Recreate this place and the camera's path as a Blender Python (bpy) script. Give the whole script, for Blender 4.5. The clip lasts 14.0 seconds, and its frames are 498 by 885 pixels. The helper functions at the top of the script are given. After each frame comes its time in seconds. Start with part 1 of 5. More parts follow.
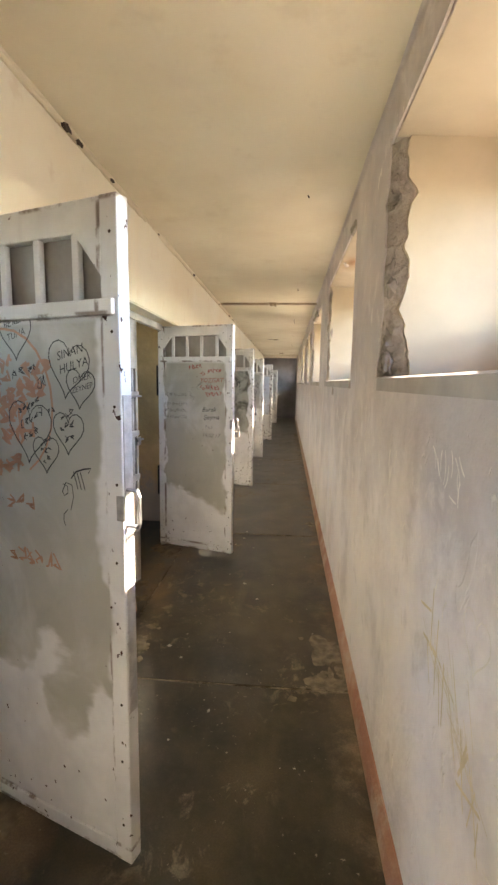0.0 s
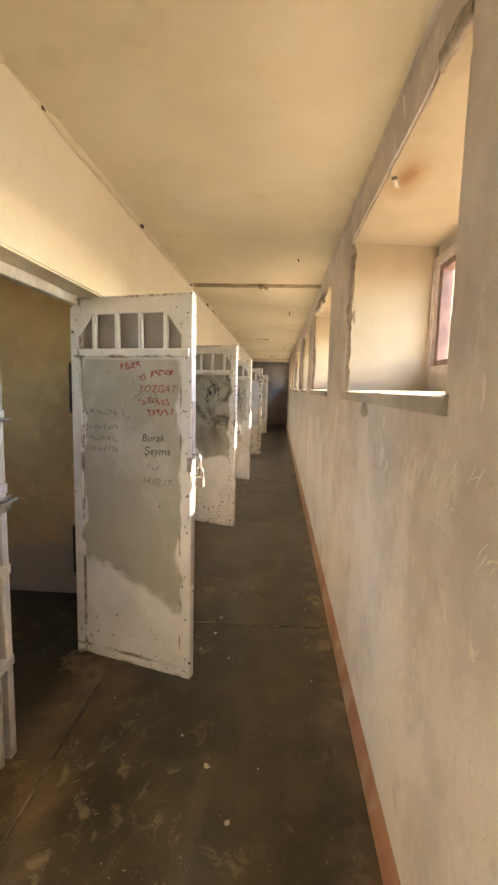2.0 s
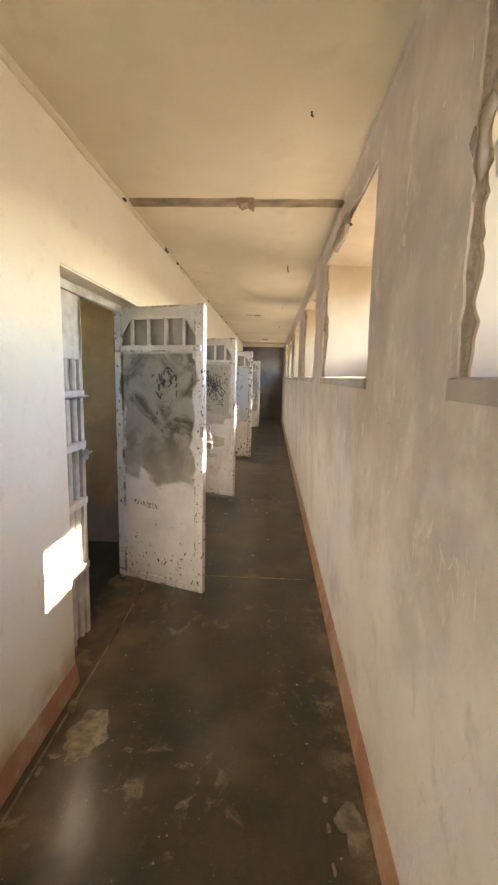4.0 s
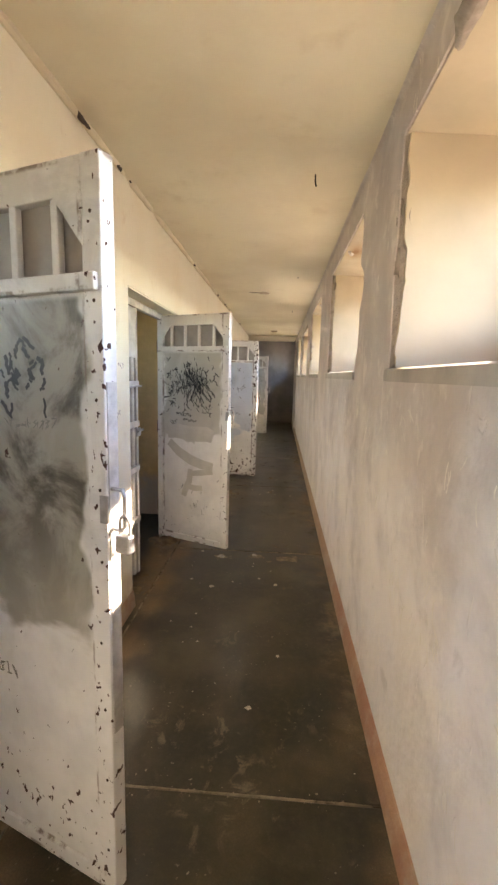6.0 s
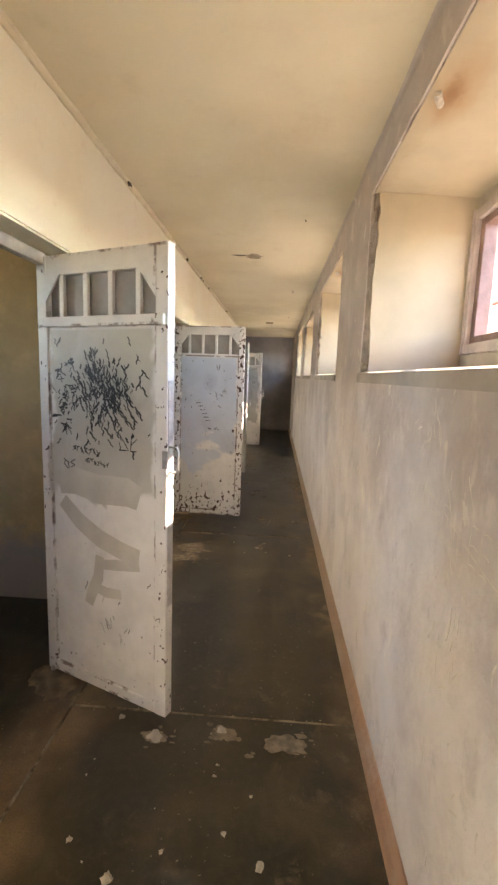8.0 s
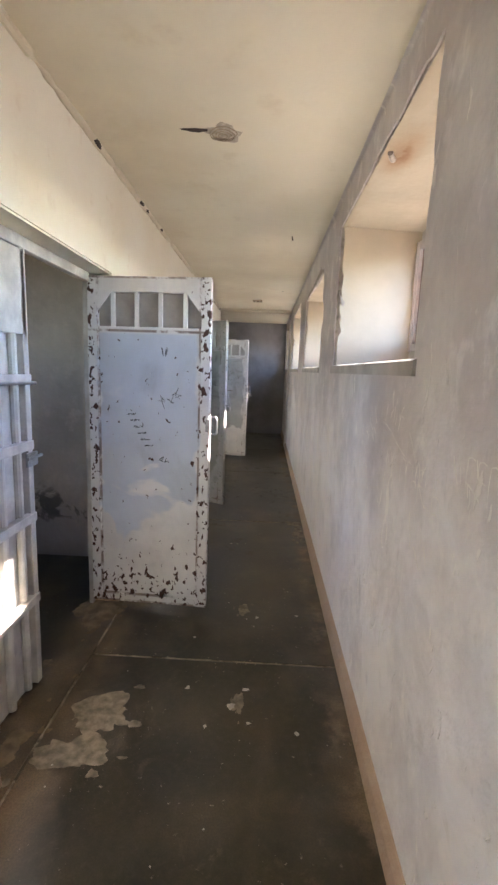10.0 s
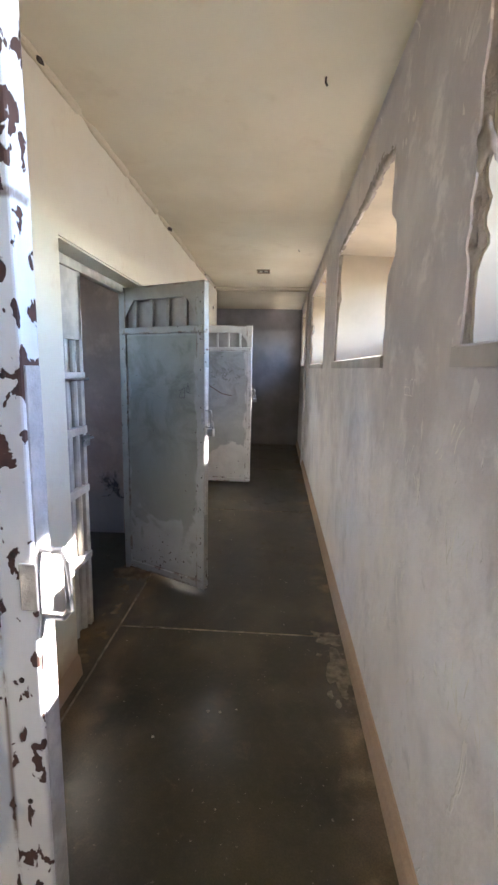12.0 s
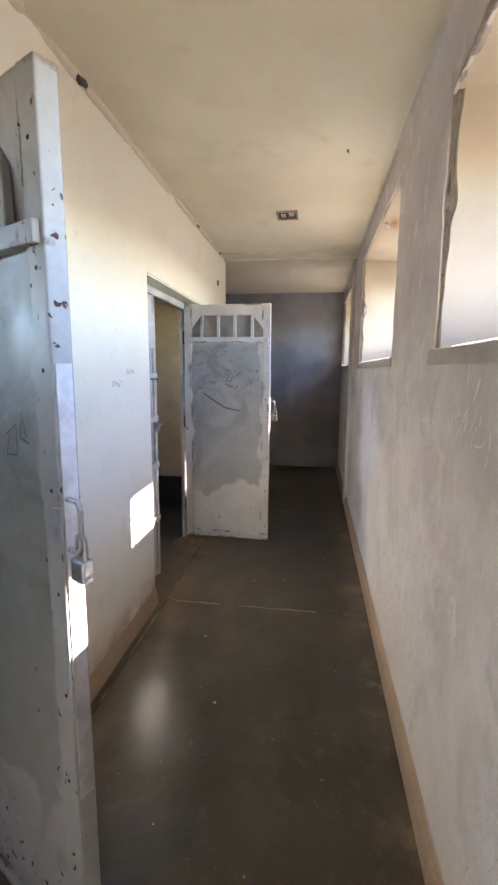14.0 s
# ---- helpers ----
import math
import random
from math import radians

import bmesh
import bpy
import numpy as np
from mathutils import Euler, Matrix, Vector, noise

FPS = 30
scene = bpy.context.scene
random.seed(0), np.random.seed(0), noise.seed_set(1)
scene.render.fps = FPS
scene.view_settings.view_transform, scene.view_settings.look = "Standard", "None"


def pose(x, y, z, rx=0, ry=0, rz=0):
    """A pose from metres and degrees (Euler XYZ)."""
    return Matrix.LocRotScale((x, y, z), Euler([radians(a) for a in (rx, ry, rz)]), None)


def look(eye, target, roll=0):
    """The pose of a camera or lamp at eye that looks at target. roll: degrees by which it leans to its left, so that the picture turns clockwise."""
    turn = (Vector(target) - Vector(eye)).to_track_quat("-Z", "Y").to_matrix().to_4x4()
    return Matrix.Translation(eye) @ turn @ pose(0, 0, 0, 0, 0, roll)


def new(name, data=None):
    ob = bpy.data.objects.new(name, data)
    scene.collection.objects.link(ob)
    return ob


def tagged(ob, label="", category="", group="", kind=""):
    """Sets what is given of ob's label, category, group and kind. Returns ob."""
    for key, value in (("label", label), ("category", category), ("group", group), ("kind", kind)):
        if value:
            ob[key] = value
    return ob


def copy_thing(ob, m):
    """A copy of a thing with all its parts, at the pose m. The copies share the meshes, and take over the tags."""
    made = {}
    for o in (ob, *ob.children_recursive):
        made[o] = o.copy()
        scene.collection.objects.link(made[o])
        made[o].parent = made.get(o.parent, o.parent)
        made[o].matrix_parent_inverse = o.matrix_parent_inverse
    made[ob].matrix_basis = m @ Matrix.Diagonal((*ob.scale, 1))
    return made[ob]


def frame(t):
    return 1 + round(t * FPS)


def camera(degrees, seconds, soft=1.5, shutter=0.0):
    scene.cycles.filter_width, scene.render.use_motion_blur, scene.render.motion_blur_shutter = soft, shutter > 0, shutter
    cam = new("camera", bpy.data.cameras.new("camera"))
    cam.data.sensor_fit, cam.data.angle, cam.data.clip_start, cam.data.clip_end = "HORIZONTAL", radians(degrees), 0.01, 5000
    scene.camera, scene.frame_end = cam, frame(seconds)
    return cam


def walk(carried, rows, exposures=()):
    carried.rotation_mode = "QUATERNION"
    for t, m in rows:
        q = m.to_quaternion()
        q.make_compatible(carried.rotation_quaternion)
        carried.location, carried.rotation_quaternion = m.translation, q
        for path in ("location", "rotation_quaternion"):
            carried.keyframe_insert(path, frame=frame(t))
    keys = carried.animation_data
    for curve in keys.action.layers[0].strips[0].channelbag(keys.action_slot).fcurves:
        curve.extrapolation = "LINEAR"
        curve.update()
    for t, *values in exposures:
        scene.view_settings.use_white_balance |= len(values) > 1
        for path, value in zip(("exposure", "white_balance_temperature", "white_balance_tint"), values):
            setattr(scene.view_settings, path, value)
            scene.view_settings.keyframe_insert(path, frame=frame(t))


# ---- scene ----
cam = camera(58.2, 14.0, soft=2.6)
PATH = [
    (0, (1.384, -0.367, 1.492), (1.218, 1.608, 1.227), 0.8),
    (0.5, (1.367, -0.017, 1.511), (1.22, 1.961, 1.252), 0.8),
    (1, (1.376, 0.371, 1.499), (1.246, 2.351, 1.25), 1.0),
    (1.5, (1.377, 0.762, 1.517), (1.247, 2.743, 1.269), 1.2),
    (2, (1.339, 1.174, 1.524), (1.219, 3.155, 1.281), 1.4),
    (2.5, (1.347, 1.605, 1.525), (1.206, 3.586, 1.286), 1.6),
    (3, (1.346, 2.034, 1.514), (1.232, 4.013, 1.255), 1.8),
    (3.2, (1.338, 2.212, 1.513), (1.257, 4.192, 1.242), 1.5),
    (5.3, (1.345, 4.16, 1.495), (1.211, 6.133, 1.195), 1.2),
    (5.5, (1.341, 4.333, 1.487), (1.202, 6.306, 1.194), 1.4),
    (6, (1.313, 4.783, 1.479), (1.184, 6.756, 1.182), 1.4),
    (6.5, (1.312, 5.267, 1.47), (1.167, 7.237, 1.159), 1.2),
    (7, (1.301, 5.719, 1.471), (1.175, 7.688, 1.143), 1.3),
    (7.5, (1.306, 6.179, 1.473), (1.201, 8.149, 1.148), 1.2),
    (8, (1.317, 6.639, 1.483), (1.207, 8.614, 1.188), 2.0),
    (8.2, (1.317, 6.83, 1.492), (1.207, 8.806, 1.198), 2.2),
    (10.3, (1.303, 8.864, 1.467), (1.243, 10.836, 1.14), 2.0),
    (10.5, (1.328, 9.037, 1.477), (1.247, 11.007, 1.143), 1.7),
    (11, (1.323, 9.534, 1.467), (1.254, 11.502, 1.116), 1.8),
    (11.5, (1.344, 10.037, 1.449), (1.241, 12.005, 1.108), 1.2),
    (12, (1.325, 10.539, 1.457), (1.206, 12.508, 1.129), 1.1),
    (12.5, (1.363, 10.993, 1.461), (1.221, 12.959, 1.121), 0.9),
    (13, (1.378, 11.457, 1.452), (1.187, 13.419, 1.113), 0.6),
    (13.5, (1.378, 11.945, 1.446), (1.137, 13.903, 1.119), 0.6),
    (14, (1.358, 12.449, 1.446), (1.078, 14.404, 1.126), 0.5),
]
EXPOSURES = [(0, 4.46, 7200, 17), (0.5, 4.26, 7400, 18), (1.2, 4.41, 8200, 20), (2.0, 4.41, 8900, 20), (2.6, 4.41, 7900, 19), (3.2, 4.43, 7700, 19), (5.9, 4.43, 7500, 19), (6.5, 4.41, 8200, 20), (7.5, 4.46, 8500, 20),
             (8.1, 4.51, 7200, 20), (10.3, 4.44, 5900, 19), (11, 4.42, 5500, 19), (11.6, 4.41, 5500, 20), (12, 4.46, 5900, 18), (12.6, 4.64, 6450, 20), (13.4, 4.66, 6550, 21), (14, 4.66, 6050, 20)]
walk(cam, [(t, look(eye, target, roll)) for t, eye, target, roll in PATH], exposures=EXPOSURES)

# ---- light ----
world = bpy.data.worlds.new("sky")
scene.world = world
world.use_nodes = True
_sky = world.node_tree.nodes.new("ShaderNodeTexSky")
_sky.sky_type, _sky.sun_disc = "NISHITA", False
_sky.sun_elevation, _sky.sun_rotation = radians(37), radians(79)
_sky.air_density, _sky.dust_density, _sky.ozone_density = 1.0, 0.2, 4.0
_bg = world.node_tree.nodes["Background"]
_bg.inputs["Strength"].default_value = 0.15
world.node_tree.links.new(_sky.outputs[0], _bg.inputs[0])
sun = new("sun", bpy.data.lights.new("sun", "SUN"))
sun.data.energy, sun.data.angle, sun.data.color = 4.0, radians(0.6), (1.0, 0.93, 0.82)
sun.matrix_world = look((8.0, 1.58, 6.13), (0, 0, 0))

# ---- plan ----
XL, XR, H = 0.42, 1.745, 2.55           # corridor faces and ceiling
Y0, Y1, YE = -2.0, 17.2, 19.2           # back wall, end of the cell wall, end wall
HEAD = 1.97                             # door openings' soffit
OPEN = [(-0.18, 1.05), (2.33, 3.55), (4.93, 6.12), (7.42, 8.63), (9.93, 11.18), (12.42, 13.575), (14.95, 16.12)]
# hinge corner of the front face, and the way to the free edge
LEAF = [((0.29, 1.0), (0.65, -0.225)), ((0.265, 3.465), (0.665, -0.195)), ((0.255, 6.05), (0.657, -0.252)), ((0.265, 8.59), (0.665, -0.284)),
        ((0.296, 11.14), (0.711, -0.038)), ((0.268, 13.525), (0.612, -0.315)), ((0.31, 16.03), (0.711, -0.028))]
WIN = [(-0.3, 1.42), (2.30, 3.96), (4.93, 6.63), (7.49, 8.99), (9.98, 11.62), (12.42, 14.02), (14.87, 16.58), (17.66, 19.02)]
SILL, TOP = 1.52, 2.38
HEADS_Z = {5: 2.285}                     # a window head that hangs lower than the rest
JOINTS = [-0.55, 1.67, 3.91, 6.17, 8.40, 10.67, 12.83, 15.0, 16.95]


# ---- node helper ----
class Nodes:
    def __init__(self, name):
        self.m = bpy.data.materials.new(name)
        self.m.use_nodes = True
        self.t = self.m.node_tree
        self.b = self.t.nodes["Principled BSDF"]
        self.co = self.t.nodes.new("ShaderNodeTexCoord").outputs["Object"]

    def put(self, socket, value):
        if isinstance(value, bpy.types.NodeSocket):
            self.t.links.new(value, socket)
        elif isinstance(value, tuple) and len(value) == 3 and socket.type == "RGBA":
            socket.default_value = (*value, 1)
        else:
            socket.default_value = value

    def stretch(self, x, y, z, at=(0, 0, 0)):
        n = self.t.nodes.new("ShaderNodeMapping")
        self.put(n.inputs[0], self.co)
        n.inputs["Scale"].default_value = (x, y, z)
        n.inputs["Location"].default_value = at
        return n.outputs[0]

    def noise(self, scale, detail=4.0, rough=0.55, vec=None, distort=0.0):
        n = self.t.nodes.new("ShaderNodeTexNoise")
        self.put(n.inputs["Vector"], vec or self.co)
        n.inputs["Scale"].default_value, n.inputs["Detail"].default_value = scale, detail
        n.inputs["Roughness"].default_value, n.inputs["Distortion"].default_value = rough, distort
        return n.outputs["Fac"]

    def cells(self, scale, vec=None, feature="F1"):
        n = self.t.nodes.new("ShaderNodeTexVoronoi")
        n.feature = feature
        self.put(n.inputs["Vector"], vec or self.co)
        n.inputs["Scale"].default_value = scale
        return n.outputs["Distance"]

    def axis(self, k):
        n = self.t.nodes.new("ShaderNodeSeparateXYZ")
        self.put(n.inputs[0], self.co)
        return n.outputs[k]

    def math(self, op, a, b=0.0):
        n = self.t.nodes.new("ShaderNodeMath")
        n.operation = op
        self.put(n.inputs[0], a)
        self.put(n.inputs[1], b)
        return n.outputs[0]

    def step(self, v, lo, hi, a=0.0, b=1.0):
        n = self.t.nodes.new("ShaderNodeMapRange")
        n.interpolation_type = "SMOOTHSTEP"
        self.put(n.inputs[0], v)
        for k, q in enumerate((lo, hi, a, b)):
            n.inputs[k + 1].default_value = q
        return n.outputs[0]

    def mix(self, fac, a, b):
        n = self.t.nodes.new("ShaderNodeMix")
        n.data_type = "RGBA"
        self.put(n.inputs[0], fac)
        self.put(n.inputs[6], a)
        self.put(n.inputs[7], b)
        return n.outputs[2]

    def done(self, colour, rough=0.8, bump=None, depth=0.004, metal=0.0, spec=0.5):
        self.put(self.b.inputs["Base Color"], colour)
        self.put(self.b.inputs["Roughness"], rough)
        self.put(self.b.inputs["Metallic"], metal)
        self.put(self.b.inputs["Specular IOR Level"], spec)
        if bump is not None:
            n = self.t.nodes.new("ShaderNodeBump")
            n.inputs["Distance"].default_value = depth
            n.inputs["Strength"].default_value = 1.0
            self.put(n.inputs["Height"], bump)
            self.put(self.b.inputs["Normal"], n.outputs[0])
        return self.m


def plain(name, colour, rough=0.6, metal=0.0, vary=0.25, scale=14.0):
    n = Nodes(name)
    f = n.step(n.noise(scale, 6), 0.3, 0.7)
    dark = tuple(c * (1 - vary) for c in colour)
    return n.done(n.mix(f, dark, colour), n.step(n.noise(scale * 3), 0.3, 0.7, max(rough - 0.1, 0.05), min(rough + 0.1, 1)), n.noise(scale * 8, 3), 0.001, metal)


def cream_paint():
    n = Nodes("cream_paint")
    c = n.mix(n.step(n.noise(1.3, 6), 0.35, 0.7), (0.81, 0.77, 0.63), (0.775, 0.71, 0.545))
    c = n.mix(n.step(n.noise(7, 8, 0.65), 0.56, 0.72, 0, 0.45), c, (0.66, 0.56, 0.42))
    # scuffs and pen marks low on the wall
    z = n.axis(2)
    low = n.step(z, 0.05, 0.32, 1.0, 0.0)
    c = n.mix(n.math("MULTIPLY", low, n.step(n.noise(5, 6), 0.3, 0.62)), c, (0.42, 0.27, 0.15))
    specks = n.step(n.noise(38, 4, 0.6, n.stretch(1, 0.6, 2.0)), 0.69, 0.74, 0, 0.5)
    c = n.mix(n.math("MULTIPLY", specks, n.step(n.noise(1.7, 3), 0.5, 0.62)), c, (0.3, 0.22, 0.2))
    h = n.math("ADD", n.noise(3, 5), n.math("MULTIPLY", n.noise(35, 4), 0.12))
    return n.done(c, 0.6, h, 0.006)


def ceiling_paint():
    n = Nodes("ceiling_paint")
    c = n.mix(n.step(n.noise(0.9, 5), 0.35, 0.7), (0.72, 0.655, 0.49), (0.62, 0.545, 0.385))
    c = n.mix(n.step(n.noise(4.5, 7, 0.6), 0.55, 0.75, 0, 0.4), c, (0.55, 0.46, 0.30))
    return n.done(c, 0.75, n.math("ADD", n.noise(2.2, 5), n.math("MULTIPLY", n.noise(30, 4), 0.1)), 0.006)


def grey_plaster():
    n = Nodes("grey_plaster")
    # a worn pale wash on the lower wall, with bounced light put into its colour, over bare grey-brown cement
    wash_and_bounce = n.step(n.math("ADD", n.axis(2), n.math("MULTIPLY", n.math("SUBTRACT", n.noise(1.7, 8, 0.66), 0.5), 1.9)), 0.7, 1.5, 1.0, 0.0)
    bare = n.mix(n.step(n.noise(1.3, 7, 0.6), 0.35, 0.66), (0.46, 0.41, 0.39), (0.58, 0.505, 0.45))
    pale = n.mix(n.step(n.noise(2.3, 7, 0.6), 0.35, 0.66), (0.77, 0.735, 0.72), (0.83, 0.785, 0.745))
    c = n.mix(wash_and_bounce, bare, pale)
    # trowelled smears, darker rubbed areas and pale streaks
    c = n.mix(n.step(n.noise(2.2, 7, 0.6, n.stretch(1, 1.0, 0.85), 0.3), 0.42, 0.66, 0, 0.5), c, (0.745, 0.685, 0.615))
    c = n.mix(n.step(n.noise(2.6, 7, 0.6, n.stretch(1, 1.0, 0.9, (3, 1, 2)), 0.3), 0.46, 0.70, 0, 0.55), c, (0.50, 0.455, 0.43))
    c = n.mix(n.step(n.noise(6, 8, 0.66, n.stretch(1, 1.1, 0.9), 0.3), 0.54, 0.68, 0, 0.45), c, (0.83, 0.775, 0.70))
    c = n.mix(n.step(n.noise(7, 8, 0.66, n.stretch(1, 1.0, 0.8, (7, 3, 1)), 0.3), 0.56, 0.70, 0, 0.35), c, (0.40, 0.36, 0.33))
    scratch = n.step(n.noise(6, 4, 0.5, n.stretch(1, 2.2, 1.0, (0, 2, 5)), 1.0), 0.64, 0.68, 0, 0.6)
    c = n.mix(n.math("MULTIPLY", scratch, n.step(n.noise(2.3, 3), 0.42, 0.58)), c, (0.84, 0.79, 0.69))
    h = n.math("ADD", n.noise(2.5, 6), n.math("MULTIPLY", n.noise(16, 6), 0.35))
    h = n.math("SUBTRACT", h, n.math("MULTIPLY", scratch, 0.2))
    return n.done(c, 0.62, h, 0.014)


def floor_concrete():
    n = Nodes("polished_concrete")
    c = n.mix(n.step(n.noise(1.0, 3, 0.5), 0.28, 0.72), (0.012, 0.012, 0.005), (0.068, 0.053, 0.026))
    c = n.mix(n.step(n.noise(2.8, 4, 0.5), 0.44, 0.72, 0, 0.6), c, (0.13, 0.10, 0.054))
    c = n.mix(n.step(n.noise(1.9, 3, 0.5, n.stretch(1, 0.5, 1, (4, 2, 0))), 0.40, 0.75, 0, 0.6), c, (0.022, 0.019, 0.010))
    # reddish-brown dust lies along both walls
    x = n.axis(0)
    ragged = n.math("ADD", x, n.math("MULTIPLY", n.math("SUBTRACT", n.noise(4, 3, 0.5), 0.5), 0.34))
    west = n.math("MULTIPLY", n.step(ragged, 0.68, 0.52), n.step(x, 0.18, 0.36))
    side = n.math("MAXIMUM", n.step(ragged, 1.56, 1.80), west)
    dust = n.math("MULTIPLY", n.step(n.noise(3.4, 3, 0.5), 0.25, 0.7), side)
    c = n.mix(n.math("MULTIPLY", dust, 0.85), c, (0.27, 0.18, 0.10))
    # trodden grey dust towards the entrance, fading along the corridor; its paleness also makes up for missing light
    worn = n.math("MULTIPLY", n.step(n.axis(1), 6.5, 1.5), n.step(n.noise(4.5, 3, 0.5), 0.35, 0.85))
    c = n.mix(n.math("MULTIPLY", worn, 0.4), c, (0.16, 0.125, 0.078))
    # a thin grey-green sheen of reflected light put into the colour at the far end
    far_sheen = n.math("MULTIPLY", n.step(n.axis(1), 11.5, 14.5), n.step(n.noise(2.1, 2, 0.5), 0.25, 0.75, 0.3, 1.0))
    c = n.mix(n.math("MULTIPLY", far_sheen, 0.42), c, (0.12, 0.11, 0.08))
    # dark damp spots, long mop smears and pale scuffs
    damp = n.math("MULTIPLY", n.step(n.noise(5.5, 2, 0.5, n.stretch(1, 0.6, 1, (2, 8, 0))), 0.48, 0.76), 0.5)
    c = n.mix(damp, c, (0.018, 0.015, 0.009))
    smear = n.math("MULTIPLY", n.step(n.noise(7, 4, 0.5, n.stretch(1, 0.16, 1, (5, 3, 0)), 0.4), 0.48, 0.8), n.step(n.noise(1.3, 3), 0.40, 0.70))
    c = n.mix(n.math("MULTIPLY", smear, 0.7), c, (0.15, 0.118, 0.07))
    scuff = n.math("MULTIPLY", n.step(n.noise(11, 8, 0.68, n.stretch(1, 0.8, 1, (6, 1, 0)), 0.8), 0.53, 0.66), n.step(n.noise(1.6, 4, 0.6, n.stretch(1, 1, 1, (9, 4, 0))), 0.46, 0.62))
    c = n.mix(n.math("MULTIPLY", scuff, n.step(n.axis(1), 11.0, 3.0, 0.2, 0.85)), c, (0.30, 0.24, 0.155))
    # crumbling pale edge along the skirting
    crumb = n.math("MULTIPLY", n.step(x, 1.54, 1.72), n.step(n.noise(8, 7, 0.66), 0.46, 0.64))
    c = n.mix(n.math("MULTIPLY", crumb, n.step(n.noise(1.2, 3), 0.42, 0.58, 0.1, 0.9)), c, (0.30, 0.22, 0.14))
    # fine sandy grain at two sizes
    c = n.mix(n.step(n.noise(34, 6, 0.7), 0.40, 0.80, 0.0, 0.35), c, (0.11, 0.085, 0.055))
    c = n.mix(n.step(n.noise(150, 3, 0.7), 0.38, 0.62, 0.3, 0.0), c, (0.012, 0.010, 0.006))
    fleck = n.math("MULTIPLY", n.step(n.noise(48, 5, 0.6), 0.64, 0.70), n.step(n.noise(3.1, 5), 0.46, 0.60))
    c = n.mix(n.math("MULTIPLY", fleck, 0.7), c, (0.42, 0.36, 0.28))
    rough = n.math("ADD", n.step(n.noise(2.4, 2, 0.5), 0.25, 0.8, 0.282, 0.33), n.math("MULTIPLY", n.math("MAXIMUM", dust, n.math("MAXIMUM", scuff, crumb)), 0.3))
    return n.done(c, rough, n.math("ADD", n.noise(3, 4), n.math("ADD", n.math("MULTIPLY", dust, 0.3), n.math("MULTIPLY", n.noise(45, 5), 0.04))), 0.002, spec=0.45)


def masonry_rough():
    n = Nodes("broken_masonry")
    c = n.mix(n.step(n.noise(9, 8, 0.7), 0.35, 0.65), (0.33, 0.285, 0.235), (0.47, 0.41, 0.345))
    c = n.mix(n.step(n.noise(24, 6), 0.55, 0.72, 0, 0.7), c, (0.20, 0.155, 0.115))
    c = n.mix(n.step(n.noise(14, 5, 0.6, n.stretch(1, 1, 0.25, (2, 5, 1)), 0.6), 0.60, 0.68, 0, 0.8), c, (0.12, 0.09, 0.07))
    return n.done(c, 0.95, n.noise(18, 8, 0.7), 0.03)


def skirting_paint():
    n = Nodes("skirting_paint")
    c = n.mix(n.step(n.noise(3, 6), 0.35, 0.7), (0.37, 0.175, 0.11), (0.45, 0.27, 0.175))
    c = n.mix(n.step(n.noise(6, 8, 0.7), 0.47, 0.66, 0, 0.85), c, (0.46, 0.35, 0.26))
    c = n.mix(n.step(n.axis(1), 5.0, 11.0, 0, 0.85), c, (0.42, 0.31, 0.21))
    return n.done(c, 0.7, n.noise(20, 6), 0.006)


